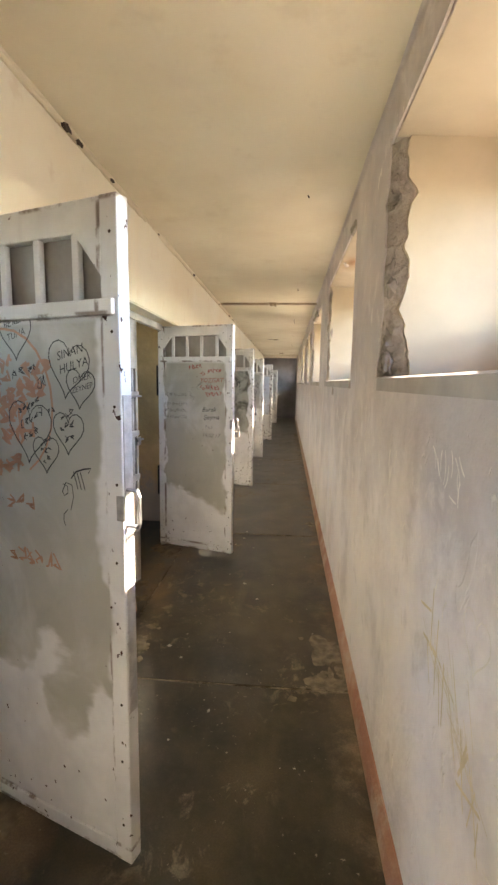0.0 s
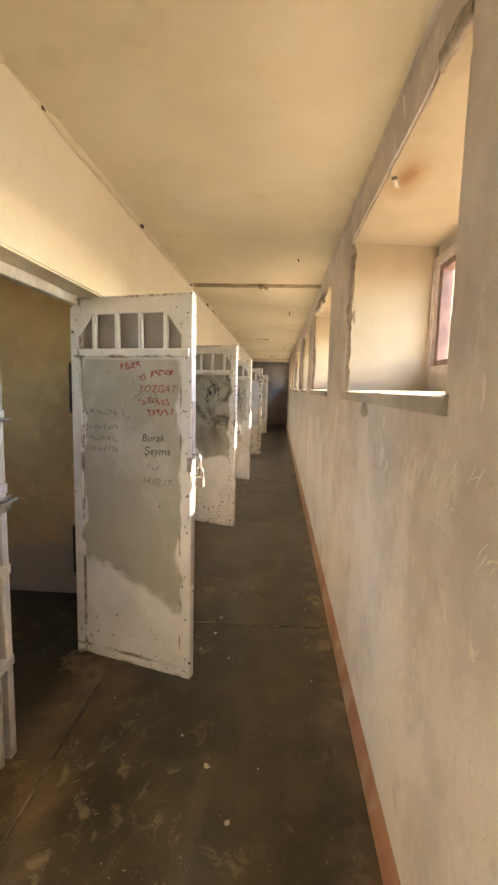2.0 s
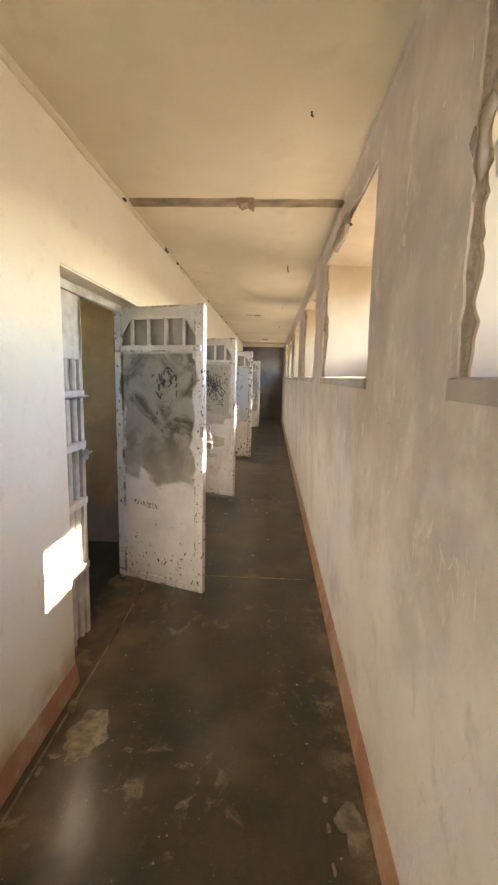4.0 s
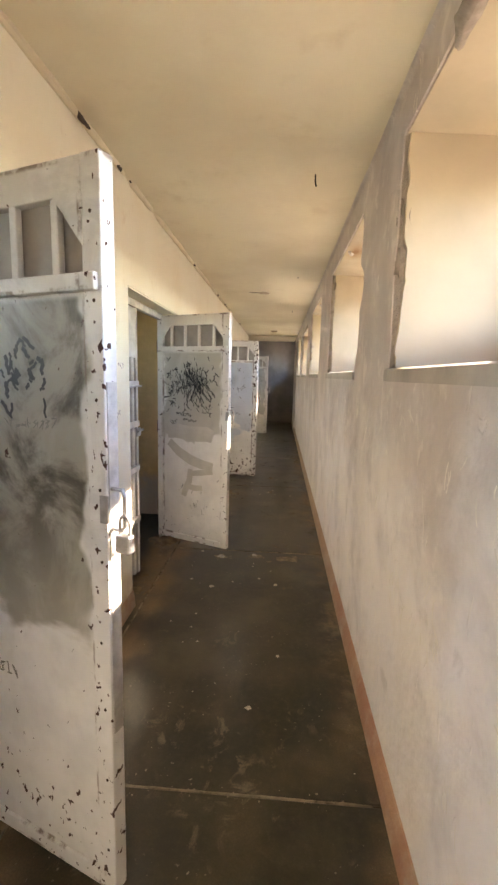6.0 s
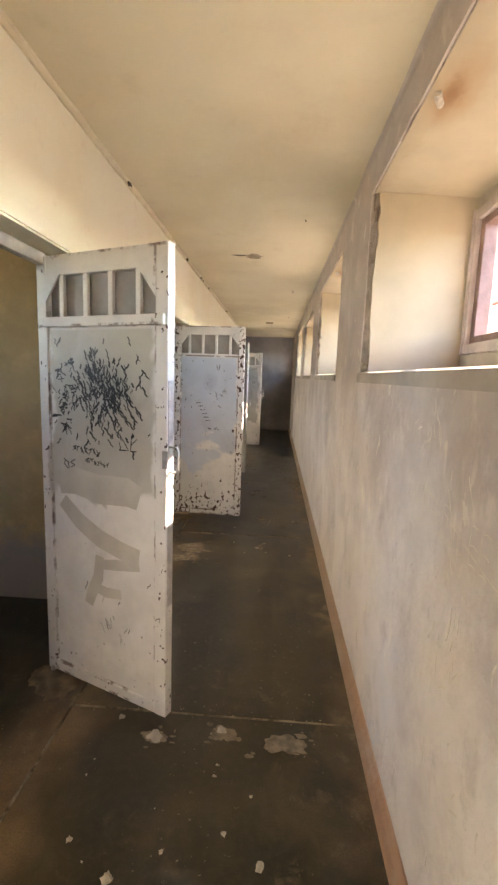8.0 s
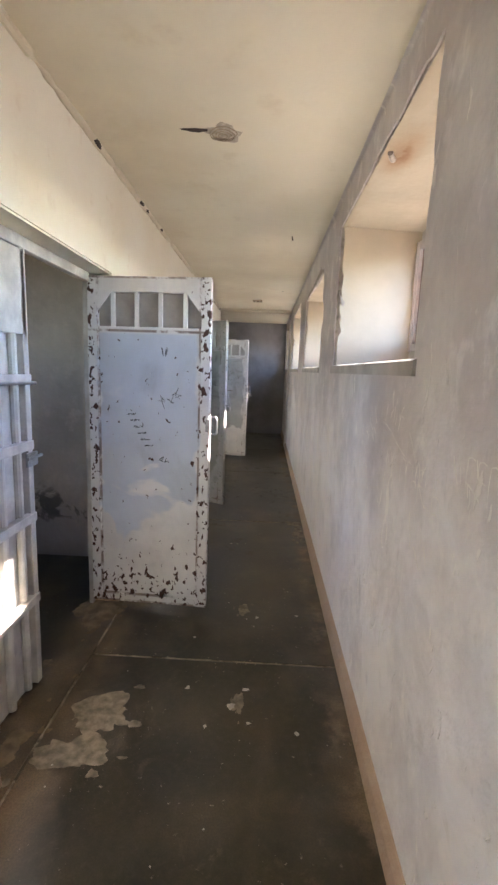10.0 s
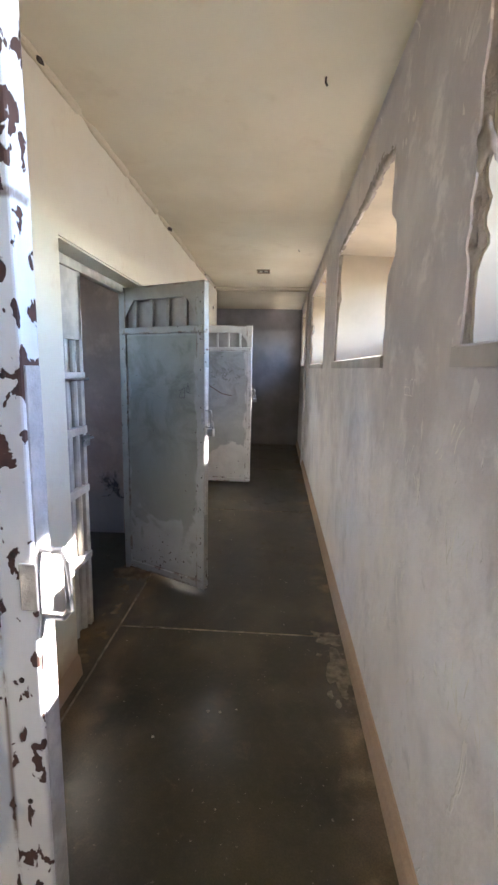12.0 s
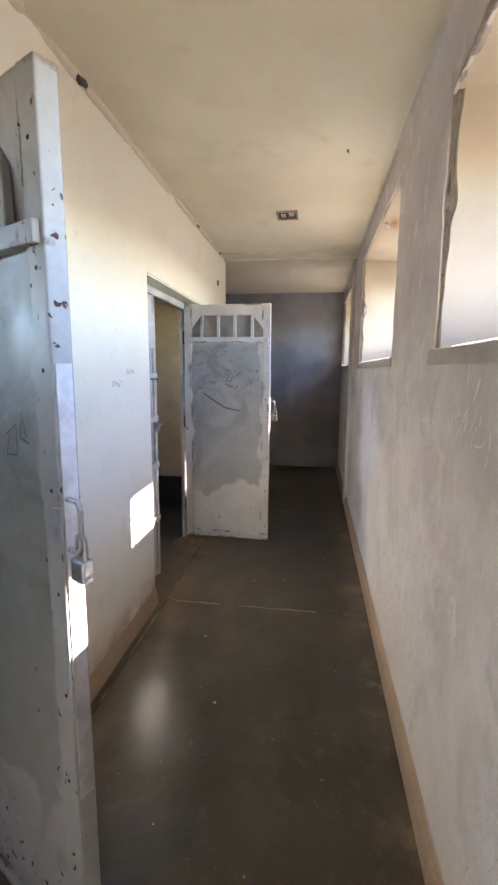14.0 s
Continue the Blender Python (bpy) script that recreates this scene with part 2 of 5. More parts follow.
def door_paint(name, base, patch, edge, rust, soot=0.0, seed=0.0, wave=1.0, fall=0.0):
    """base: the paint low on the leaf; patch: the repainted field above the height edge (door e: sky sheen put into
    it); rust, soot: amounts 0 to 1.
    """
    n = Nodes(name)
    off = (seed, seed * 0.7, seed * 1.3)
    p = n.stretch(1, 1, 1, off)
    x, z = n.axis(0), n.axis(2)
    c = n.mix(n.step(n.noise(5, 6, 0.6, p), 0.35, 0.7), base, tuple(v * 0.86 for v in base))
    wob = n.math("ADD", z, n.math("MULTIPLY", n.math("SUBTRACT", n.noise(3.0, 3.0, 0.45, p, 0.6), 0.5), wave))
    wob = n.math("ADD", wob, n.math("MULTIPLY", x, fall))
    wob = n.math("ADD", wob, n.math("MULTIPLY", n.math("SUBTRACT", n.noise(14, 5, 0.6, n.stretch(0.5, 1, 1.5, off)), 0.5), 0.10))
    field = n.step(wob, edge - 0.03, edge + 0.03)
    wx = n.math("ADD", x, n.math("MULTIPLY", n.math("SUBTRACT", n.noise(6, 3, 0.5, p), 0.5), 0.16))
    field = n.math("MULTIPLY", field, n.math("MULTIPLY", n.step(wx, 0.055, 0.075), n.step(wx, 0.645, 0.62)))
    field = n.math("MULTIPLY", field, n.step(z, 1.66, 1.64))
    c = n.mix(n.math("MULTIPLY", field, 0.92), c, n.mix(n.noise(3, 5, 0.6, p), tuple(v * 0.8 for v in patch), tuple(v * 1.2 for v in patch)))
    # thin cloudy remains of the older coat showing through
    cloud = n.math("MULTIPLY", n.step(n.noise(2.6, 6, 0.6, n.stretch(1, 1, 0.8, (seed * 3, 1, seed)), 0.7), 0.50, 0.72), field)
    c = n.mix(n.math("MULTIPLY", cloud, 0.38), c, base)
    murk = n.math("MULTIPLY", n.step(n.noise(2.2, 6, 0.6, n.stretch(1, 1, 0.9, (seed, 5, seed * 2)), 0.7), 0.50, 0.74), field)
    c = n.mix(n.math("MULTIPLY", murk, 0.45), c, tuple(v * 0.5 for v in patch))
    streak = n.step(n.noise(7, 6, 0.6, n.stretch(1, 1, 0.35, off), 0.5), 0.52, 0.72, 0, 0.28)
    c = n.mix(streak, c, tuple(v * 0.7 for v in base))
    if soot:
        s = n.math("MULTIPLY", n.step(n.noise(3.6, 8, 0.66, p, 0.8), 0.42, 0.62), n.step(z, 0.7, 1.25))
        s = n.math("MULTIPLY", s, n.math("MAXIMUM", field, 0.25))
        c = n.mix(n.math("MULTIPLY", s, soot), c, (0.085, 0.076, 0.055))
    # rust-brown lines paint the recess's shade along the sheet's seams, and rubbed dirty runs
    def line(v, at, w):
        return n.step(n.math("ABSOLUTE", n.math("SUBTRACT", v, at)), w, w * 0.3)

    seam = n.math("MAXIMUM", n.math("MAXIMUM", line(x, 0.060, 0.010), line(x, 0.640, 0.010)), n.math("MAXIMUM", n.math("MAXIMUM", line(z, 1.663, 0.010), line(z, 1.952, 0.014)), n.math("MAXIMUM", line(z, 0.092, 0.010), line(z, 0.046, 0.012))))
    seam_shade = n.math("MULTIPLY", seam, n.step(n.noise(9, 7, 0.68, n.stretch(1, 1, 0.8, off)), 0.50 - 0.06 * rust, 0.62 - 0.06 * rust))
    c = n.mix(n.math("MULTIPLY", seam_shade, 0.8), c, n.mix(n.noise(25), (0.10, 0.055, 0.035), (0.22, 0.13, 0.08)))
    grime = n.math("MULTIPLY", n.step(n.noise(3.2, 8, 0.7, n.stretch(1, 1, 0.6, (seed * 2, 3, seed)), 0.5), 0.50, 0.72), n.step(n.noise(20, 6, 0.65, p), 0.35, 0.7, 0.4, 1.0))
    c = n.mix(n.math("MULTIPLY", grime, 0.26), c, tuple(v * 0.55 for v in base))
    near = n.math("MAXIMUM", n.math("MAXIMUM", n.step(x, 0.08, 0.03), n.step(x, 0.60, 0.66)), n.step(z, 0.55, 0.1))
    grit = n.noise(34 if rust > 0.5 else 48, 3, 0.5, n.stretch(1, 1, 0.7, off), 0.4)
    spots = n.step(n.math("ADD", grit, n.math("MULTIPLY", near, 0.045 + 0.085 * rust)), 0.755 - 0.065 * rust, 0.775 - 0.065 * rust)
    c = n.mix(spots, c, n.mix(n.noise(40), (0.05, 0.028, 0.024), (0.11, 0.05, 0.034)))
    rough = n.math("ADD", n.step(n.noise(9, 5, 0.6, p), 0.3, 0.7, 0.38, 0.54), n.math("MULTIPLY", spots, 0.4))
    h = n.math("SUBTRACT", n.math("MULTIPLY", n.noise(2.0, 3, 0.5, p), 1.5), n.math("MULTIPLY", spots, 0.2))
    return n.done(c, rough, h, 0.005)


def earth():
    n = Nodes("dry_earth")
    return n.done(n.mix(n.step(n.noise(0.6, 8), 0.35, 0.7), (0.14, 0.113, 0.08), (0.19, 0.155, 0.11)), 0.95, n.noise(6, 6), 0.02)


REVEAL = plain("ochre_reveal_limewash", (0.55, 0.475, 0.335), 0.85, 0, 0.2, 2.2)


def stained_reveal(y):
    """The reveal's limewash with a rust run spreading from an old fixing at y, and a damp edge along the room side."""
    n = Nodes("rust_stained_reveal")
    c = n.mix(n.step(n.noise(2.2, 6), 0.3, 0.7), (0.42, 0.365, 0.26), (0.50, 0.44, 0.315))
    dx, dy = n.math("SUBTRACT", n.axis(0), 1.83), n.math("SUBTRACT", n.axis(1), y - 0.02)
    d = n.math("SQRT", n.math("ADD", n.math("MULTIPLY", n.math("MULTIPLY", dx, dx), 3.2), n.math("MULTIPLY", n.math("MULTIPLY", dy, dy), 0.55)))
    d = n.math("ADD", d, n.math("MULTIPLY", n.math("SUBTRACT", n.noise(8, 6, 0.65, n.stretch(1, 0.5, 1)), 0.5), 0.16))
    c = n.mix(n.step(d, 0.04, 0.22, 0.7, 0.0), c, (0.36, 0.235, 0.12))
    c = n.mix(n.step(d, 0.0, 0.10, 0.85, 0.0), c, (0.24, 0.12, 0.05))
    damp = n.step(n.math("ADD", n.axis(0), n.math("MULTIPLY", n.math("SUBTRACT", n.noise(4, 5), 0.5), 0.3)), 1.82, 1.80)
    c = n.mix(n.math("MULTIPLY", damp, 0.4), c, (0.43, 0.35, 0.23))
    return n.done(c, 0.85, n.noise(15, 5), 0.004)


STUBS = {1: 3.15, 3: 8.24, 4: 10.66, 6: 15.6}
HEADS = {k: stained_reveal(y) for k, y in STUBS.items()}
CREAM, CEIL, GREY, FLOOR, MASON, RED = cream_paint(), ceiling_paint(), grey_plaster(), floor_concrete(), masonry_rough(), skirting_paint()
EARTH = earth()


def broken_mortar():
    n = Nodes("joint_mortar")
    c = n.mix(n.step(n.noise(14, 6), 0.3, 0.7), (0.20, 0.165, 0.115), (0.36, 0.30, 0.22))
    c = n.mix(n.step(n.noise(5, 8, 0.7), 0.46, 0.60, 0.0, 0.9), c, (0.055, 0.045, 0.028))
    return n.done(c, 0.9, n.noise(60, 4), 0.002)


JOINT = broken_mortar()


def limewash(name, colour, stain):
    n = Nodes(name)
    c = n.mix(n.step(n.noise(1.8, 6, 0.6), 0.3, 0.7), colour, tuple(v * 0.72 for v in colour))
    c = n.mix(n.step(n.noise(6, 7, 0.65), 0.5, 0.7, 0, 0.4), c, tuple(min(v * 1.25, 0.85) for v in colour))
    low = n.step(n.math("ADD", n.axis(2), n.math("MULTIPLY", n.math("SUBTRACT", n.noise(3.5, 7, 0.65), 0.5), 0.9)), 0.25, 0.5, 1.0, 0.0)
    c = n.mix(n.math("MULTIPLY", low, 0.8), c, (0.40, 0.37, 0.35))
    spot = n.math("MULTIPLY", n.step(n.noise(5, 8, 0.7, None, 0.6), 0.52, 0.6), n.math("MULTIPLY", n.step(n.axis(2), 0.2, 0.35), n.step(n.axis(2), 0.62, 0.45)))
    c = n.mix(n.math("MULTIPLY", spot, stain), c, (0.05, 0.05, 0.055))
    return n.done(c, 0.85, n.noise(12, 6), 0.006)


CELLWALL, PINK = limewash("ochre_limewash", (0.72, 0.51, 0.26), 0.0), limewash("pink_limewash", (0.55, 0.41, 0.35), 0.9)
CELLGREY = limewash("tan_grey_limewash", (0.58, 0.50, 0.40), 0.7)
# end wall's grey is lowered to stand in for the weak light there
DIMMED_WALL = plain("grey_limewash", (0.30, 0.295, 0.30), 0.85, 0, 0.35, 2.0)
STEEL = plain("dull_steel", (0.42, 0.41, 0.40), 0.38, 0.9, 0.3, 30)
RUSTY = plain("rusty_iron", (0.20, 0.09, 0.06), 0.8, 0.2, 0.5, 30)
REDIRON = plain("faded_red_iron", (0.24, 0.10, 0.085), 0.7, 0, 0.4, 20)
SASH = plain("dull_red_sash_paint", (0.30, 0.20, 0.17), 0.65, 0, 0.35, 9)
MAUVE = plain("faded_mauve_wood_paint", (0.62, 0.55, 0.51), 0.55, 0, 0.25, 12)
PALEWASH = plain("pale_window_plaster", (0.58, 0.53, 0.45), 0.85, 0, 0.25, 6)
MORTAR = plain("grey_lime_mortar", (0.38, 0.33, 0.275), 0.9, 0, 0.4, 16)
FRAMEP = plain("frame_paint", (0.62, 0.58, 0.51), 0.5, 0, 0.35, 8)
BURNT = plain("blackened_rust", (0.035, 0.024, 0.02), 0.8, 0.1, 0.5, 40)
HOLE = plain("dark_cavity", (0.07, 0.048, 0.034), 0.95, 0, 0.5, 40)
CHIP = plain("plaster_crumb", (0.55, 0.50, 0.42), 0.9, 0, 0.3, 60)
SILLM = plain("sill_cement", (0.47, 0.425, 0.37), 0.85, 0, 0.25, 5)
BLACK, REDPEN, ORANGE, PALE = (plain("black_marker", (0.03, 0.03, 0.032), 0.5), plain("red_marker", (0.42, 0.08, 0.07), 0.5), plain("faded_orange_paint", (0.55, 0.30, 0.19), 0.6), plain("pale_scratch", (0.82, 0.77, 0.68), 0.9, 0, 0.2, 30))


# ---- mesh helpers ----
def part(name, bm, material, parent=None, label="", kind=""):
    me = bpy.data.meshes.new(name)
    bm.normal_update()
    bm.to_mesh(me)
    bm.free()
    for m in material if isinstance(material, (list, tuple)) else [material]:
        me.materials.append(m)
    ob = new(name, me)
    ob.parent = parent
    return tagged(ob, label, kind=kind)


def shared(name, like, m, parent):
    ob = new(name, like.data)
    ob.parent = parent
    ob.matrix_basis = m
    return ob


def box(bm, x0, x1, y0, y1, z0, z1, bevel=0.0):
    made = bmesh.ops.create_cube(bm, size=1.0)["verts"]
    for v in made:
        v.co = Vector(((x0 + x1) / 2 + v.co.x * (x1 - x0), (y0 + y1) / 2 + v.co.y * (y1 - y0), (z0 + z1) / 2 + v.co.z * (z1 - z0)))
    if bevel:
        bmesh.ops.bevel(bm, geom=list({e for v in made for e in v.link_edges}), offset=bevel, segments=2, affect="EDGES", profile=0.5)
    return bm


def boxes(*many, bevel=0.0):
    bm = bmesh.new()
    for b in many:
        box(bm, *b, bevel=bevel)
    return bm


def prism(outline, axis, a, b):
    """A polygon given in the other two axes, drawn out along the axis from a to b."""
    bm = bmesh.new()

    def at(p, q):
        return {0: (q, p[0], p[1]), 1: (p[0], q, p[1]), 2: (p[0], p[1], q)}[axis]

    one = [bm.verts.new(at(p, a)) for p in outline]
    two = [bm.verts.new(at(p, b)) for p in outline]
    bm.faces.new(one), bm.faces.new(two[::-1])
    for k in range(len(one)):
        j = (k + 1) % len(one)
        bm.faces.new((one[j], one[k], two[k], two[j]))
    bmesh.ops.recalc_face_normals(bm, faces=bm.faces)
    return bm


def ribbon(bm, pts, width, lift=0.0):
    """A pen stroke in the plane y = lift, along points (x, z)."""
    side = []
    for k, p in enumerate(pts):
        a, b = Vector(pts[max(k - 1, 0)]), Vector(pts[min(k + 1, len(pts) - 1)])
        d = (b - a).normalized() if (b - a).length > 1e-6 else Vector((1, 0))
        w = width * (0.65 + 0.35 * math.sin(math.pi * (k + 0.7) / (len(pts) + 0.4))) / 2
        side.append((bm.verts.new((p[0] - d.y * w, lift, p[1] + d.x * w)), bm.verts.new((p[0] + d.y * w, lift, p[1] - d.x * w))))
    for (a, b), (c, d) in zip(side, side[1:]):
        bm.faces.new((a, b, d, c))


def rod(bm, pts, r, seg=8):
    """A round bar along points."""
    rings = []
    for k, p in enumerate(pts):
        d = (Vector(pts[min(k + 1, len(pts) - 1)]) - Vector(pts[max(k - 1, 0)])).normalized()
        u = d.orthogonal().normalized()
        w = d.cross(u)
        rings.append([bm.verts.new(Vector(p) + r * (math.cos(q) * u + math.sin(q) * w)) for q in (2 * math.pi * i / seg for i in range(seg))])
    for a, b in zip(rings, rings[1:]):
        # keep the rings from twisting
        s = min(range(seg), key=lambda i: (b[i].co - a[0].co).length)
        b[:] = b[s:] + b[:s]
        if (b[1].co - a[1].co).length > (b[-1].co - a[1].co).length:
            b[1:] = b[:0:-1]
        for i in range(seg):
            bm.faces.new((a[i], a[(i + 1) % seg], b[(i + 1) % seg], b[i]))
    bm.faces.new(rings[0]), bm.faces.new(rings[-1])
    bmesh.ops.recalc_face_normals(bm, faces=bm.faces)
    return bm


def lump(r, seed, flat=1.0, sub=2):
    """An irregular crumb."""
    bm = bmesh.new()
    bmesh.ops.create_icosphere(bm, subdivisions=sub, radius=r)
    for v in bm.verts:
        q = v.co.normalized()
        v.co *= 0.75 + 0.6 * noise.noise(q * 1.7 + Vector((seed, seed * 2, 0)))
        v.co.z *= flat
    return bm


def rough(seed, s):
    return noise.noise(Vector((s, seed * 7.31, 0.37)))


# ---- floor and ground ----
ground = tagged(part("ground", boxes((-1500, 1500, -1500, 1500, -0.9, -0.45)), EARTH), "dry bare tan earth round the building", "ground", kind="structure")
floor = tagged(part("floor", boxes((-2.5, 2.3, Y0 - 0.3, YE + 0.3, -0.4, -0.006)), JOINT), "dark stained polished concrete floor with pale joints", "floor", kind="structure")
edges = [Y0] + JOINTS + [YE]
for a, b in zip(edges, edges[1:]):
    part("slab", boxes((0.475, XR, a + 0.006, b - 0.006, -0.03, 0.0), bevel=0.003), FLOOR, floor)


def joint(p0, p1, along, at, seed):
    """A ragged mortar strip in the floor, of uneven width, along x (0) or y (1)."""
    bm = bmesh.new()
    rows = []
    n = int((p1 - p0) / 0.02)
    for i in range(n + 1):
        p = p0 + (p1 - p0) * i / n
        w = 0.0042 + 0.004 * rough(seed, p * 17) + 0.003 * rough(seed + 1, p * 43)
        m = at + 0.003 * rough(seed + 2, p * 2.3)
        w = max(w, 0.0015)
        cs = [(m - w, -0.004), (m - 0.6 * w, 0.0012), (m + 0.6 * w, 0.0012), (m + w, -0.004)]
        rows.append([bm.verts.new((p, q, z) if along == 0 else (q, p, z)) for q, z in cs])
    for a, b in zip(rows, rows[1:]):
        for i in range(3):
            bm.faces.new((a[i], b[i], b[i + 1], a[i + 1]))
    bmesh.ops.recalc_face_normals(bm, faces=bm.faces)
    return bm


for k, y in enumerate(JOINTS):
    part("joint", joint(0.475, XR - 0.03, 0, y, 200 + k), JOINT, floor, "pale mortar joint")
part("joint", joint(Y0, Y1, 1, 0.469, 230), JOINT, floor)
part("slab", boxes((-2.4, 0.463, Y0, Y1 + 0.01, -0.03, -0.001), bevel=0.003), FLOOR, floor)
part("slab", boxes((-2.4, 0.463, Y1 + 0.02, YE, -0.03, -0.001), bevel=0.003), FLOOR, floor)

# ---- ceiling ----
bm = boxes((-2.6, 2.4, Y0 - 0.3, YE + 0.3, H, H + 0.25))
box(bm, XL, XR, 16.9, 16.93, H - 0.012, H + 0.01, 0.004)
box(bm, XL, XR, 17.13, 17.17, H - 0.02, H + 0.01, 0.006)
ceiling = tagged(part("ceiling", bm, CEIL), "stained tan painted concrete ceiling with cracks", "ceiling", kind="structure")

# ---- uneven bead of plaster along the west edge, and the rounded east corner ----
def rough_bead(y0, y1, seed):
    bm = bmesh.new()
    rows = []
    n = int((y1 - y0) / 0.03)
    for i in range(n + 1):
        y = y0 + (y1 - y0) * i / n
        gone = max(0.0, rough(seed + 1, y * 3.1) + 0.6 * rough(seed + 2, y * 11) - 0.28) * 0.05
        w = max(0.004, 0.024 + 0.006 * rough(seed, y * 9) - gone)
        h = max(0.003, 0.022 + 0.006 * rough(seed + 3, y * 13) - gone)
        rows.append([bm.verts.new(p) for p in ((XL - 0.01, y, H - h), (XL + 0.45 * w, y, H - h), (XL + 0.85 * w, y, H - 0.65 * h), (XL + w, y, H + 0.004))])
    for a, b in zip(rows, rows[1:]):
        for i in range(3):
            bm.faces.new((a[i], b[i], b[i + 1], a[i + 1]))
    bmesh.ops.recalc_face_normals(bm, faces=bm.faces)
    return bm


tagged(part("trim_cornice", rough_bead(Y0, Y1, 140), CEIL), "uneven chipped plaster bead under the ceiling", "cornice", kind="structure")
bm = bmesh.new()
rows = []
for i in range(int((YE - Y0) / 0.08) + 1):
    y = min(Y0 + 0.08 * i, YE)
    q = 0.020 + 0.006 * rough(150, y * 2.1)
    rows.append([bm.verts.new((XR - q + q * math.cos(a), y, H - q + q * math.sin(a))) for a in [math.pi / 2 * j / 6 for j in range(7)]] + [bm.verts.new((XR + 0.004, y, H + 0.004))])
    rows[-1][0].co.x += 0.001
    rows[-1][6].co.z += 0.001
for a, b in zip(rows, rows[1:]):
    for i in range(8):
        bm.faces.new((a[i], b[i], b[(i + 1) % 8], a[(i + 1) % 8])).smooth = i < 6
bmesh.ops.recalc_face_normals(bm, faces=bm.faces)
tagged(part("trim_cove", bm, GREY), "rounded grey plaster corner under the ceiling", "cornice", kind="structure")

# ---- west wall with the cell openings ----
outline = [(Y0, -0.02)]
for a, b in OPEN:
    outline += [(a, -0.02), (a, HEAD), (b, HEAD), (b, -0.02)]
outline += [(Y1, -0.02), (Y1, H + 0.02), (Y0, H + 0.02)]
bm = prism(outline, 0, 0.265, XL)
bmesh.ops.bevel(bm, geom=[e for e in bm.edges if all(v.co.x > 0.41 for v in e.verts)], offset=0.008, segments=2, affect="EDGES")
wall_west = tagged(part("wall_west", bm, CREAM), "cream painted plaster wall with scuffs and pen marks", "wall", kind="structure")

# ---- closing walls and cells ----
tagged(part("wall_south", boxes((-2.5, 2.4, Y0 - 0.25, Y0, -0.02, H)), CREAM), "plain cream plaster wall", "wall", kind="structure")
tagged(part("wall_north", boxes((-2.5, 2.4, YE, YE + 0.25, -0.02, H)), DIMMED_WALL), "grey limewashed end wall, darkened for the dim far end", "wall", kind="structure")
tagged(part("wall_cell_back", boxes((-2.7, -2.4, Y0 - 0.2, YE + 0.25, -0.02, 1.6), (-2.7, -2.4, Y0 - 0.2, YE + 0.25, 2.3, H), *[(-2.7, -2.4, p, q, 1.6, 2.3) for p, q in zip([Y0 - 0.2] + [o[1] - 0.1 for o in OPEN], [o[1] - 0.9 for o in OPEN] + [YE + 0.25])]), CELLWALL), "ochre limewashed back wall of the cells", "wall", kind="structure")
for k, (a, b) in enumerate(OPEN):
    y = b + 0.66 if k < 6 else Y1 - 0.16
    tagged(part("wall_cell_partition", boxes((-2.4, 0.265, y, y + 0.16, -0.02, H)), (CELLWALL, CELLWALL, CELLWALL, CELLWALL, CELLGREY, PINK, CELLWALL)[k]), "limewashed cell partition wall, stained near the floor", "wall", kind="structure")


# ---- east wall: plaster skin over broken masonry ----
def bump(v, at, w):
    return math.exp(-((v - at) / w) ** 4)


def chip(k, side, z):
    """How far the plaster is broken back from a window's upright edge."""
    s = 40 * k + 13 * side
    c = 0.004 + max(0.0, 0.022 * rough(s, z * 3.2) + 0.02 * rough(s + 3, z * 11) + 0.01 * rough(s + 5, z * 31))
    if k == 0 and side == 1:
        c = 0.06 + 0.045 * rough(4, z * 5) + 0.04 * rough(9, z * 15) + 0.015 * rough(2, z * 40) + 0.045 * max(0.0, (1.72 - z) / 0.2)
    elif side == 1:
        c += 0.007 + 0.010 * rough(s + 7, z * 6) + 0.006 * rough(s + 9, z * 19)
    if k == 5 and side == 1:
        c = 0.4 * c + 0.012 * min(max((z - 1.90) / 0.05, 0.0), 1.0)
    if k == 3 and side == 1:
        c += 0.012
    if k == 3 and side == 0:
        c += 0.05 * bump(z, 2.25, 0.10) + 0.14 * bump(z, 1.98, 0.11) + 0.07 * bump(z, 1.74, 0.14)
    if k == 5 and side == 0:
        c += 0.10 * bump(z, 1.94, 0.09)
    return c


def crown(k, y):
    """How far the plaster is broken above a window's head."""
    c = 0.004 + max(0.0, 0.025 * rough(90 + k, y * 4) + 0.012 * rough(95 + k, y * 15))
    a, b = WIN[k]
    if k == 2:
        c += (0.03 + 0.02 * rough(6, y * 13)) * math.exp(-((y - 5.8) / 0.33) ** 4)
    if k == 5:
        c += -0.112 + 0.02 * rough(3, y * 9) + 0.012 * rough(13, y * 31) + 0.03 * bump(y, 12.75, 0.2)
    if k == 1:
        c += 0.05 * math.exp(-((y - 2.42) / 0.1) ** 2)
    return c


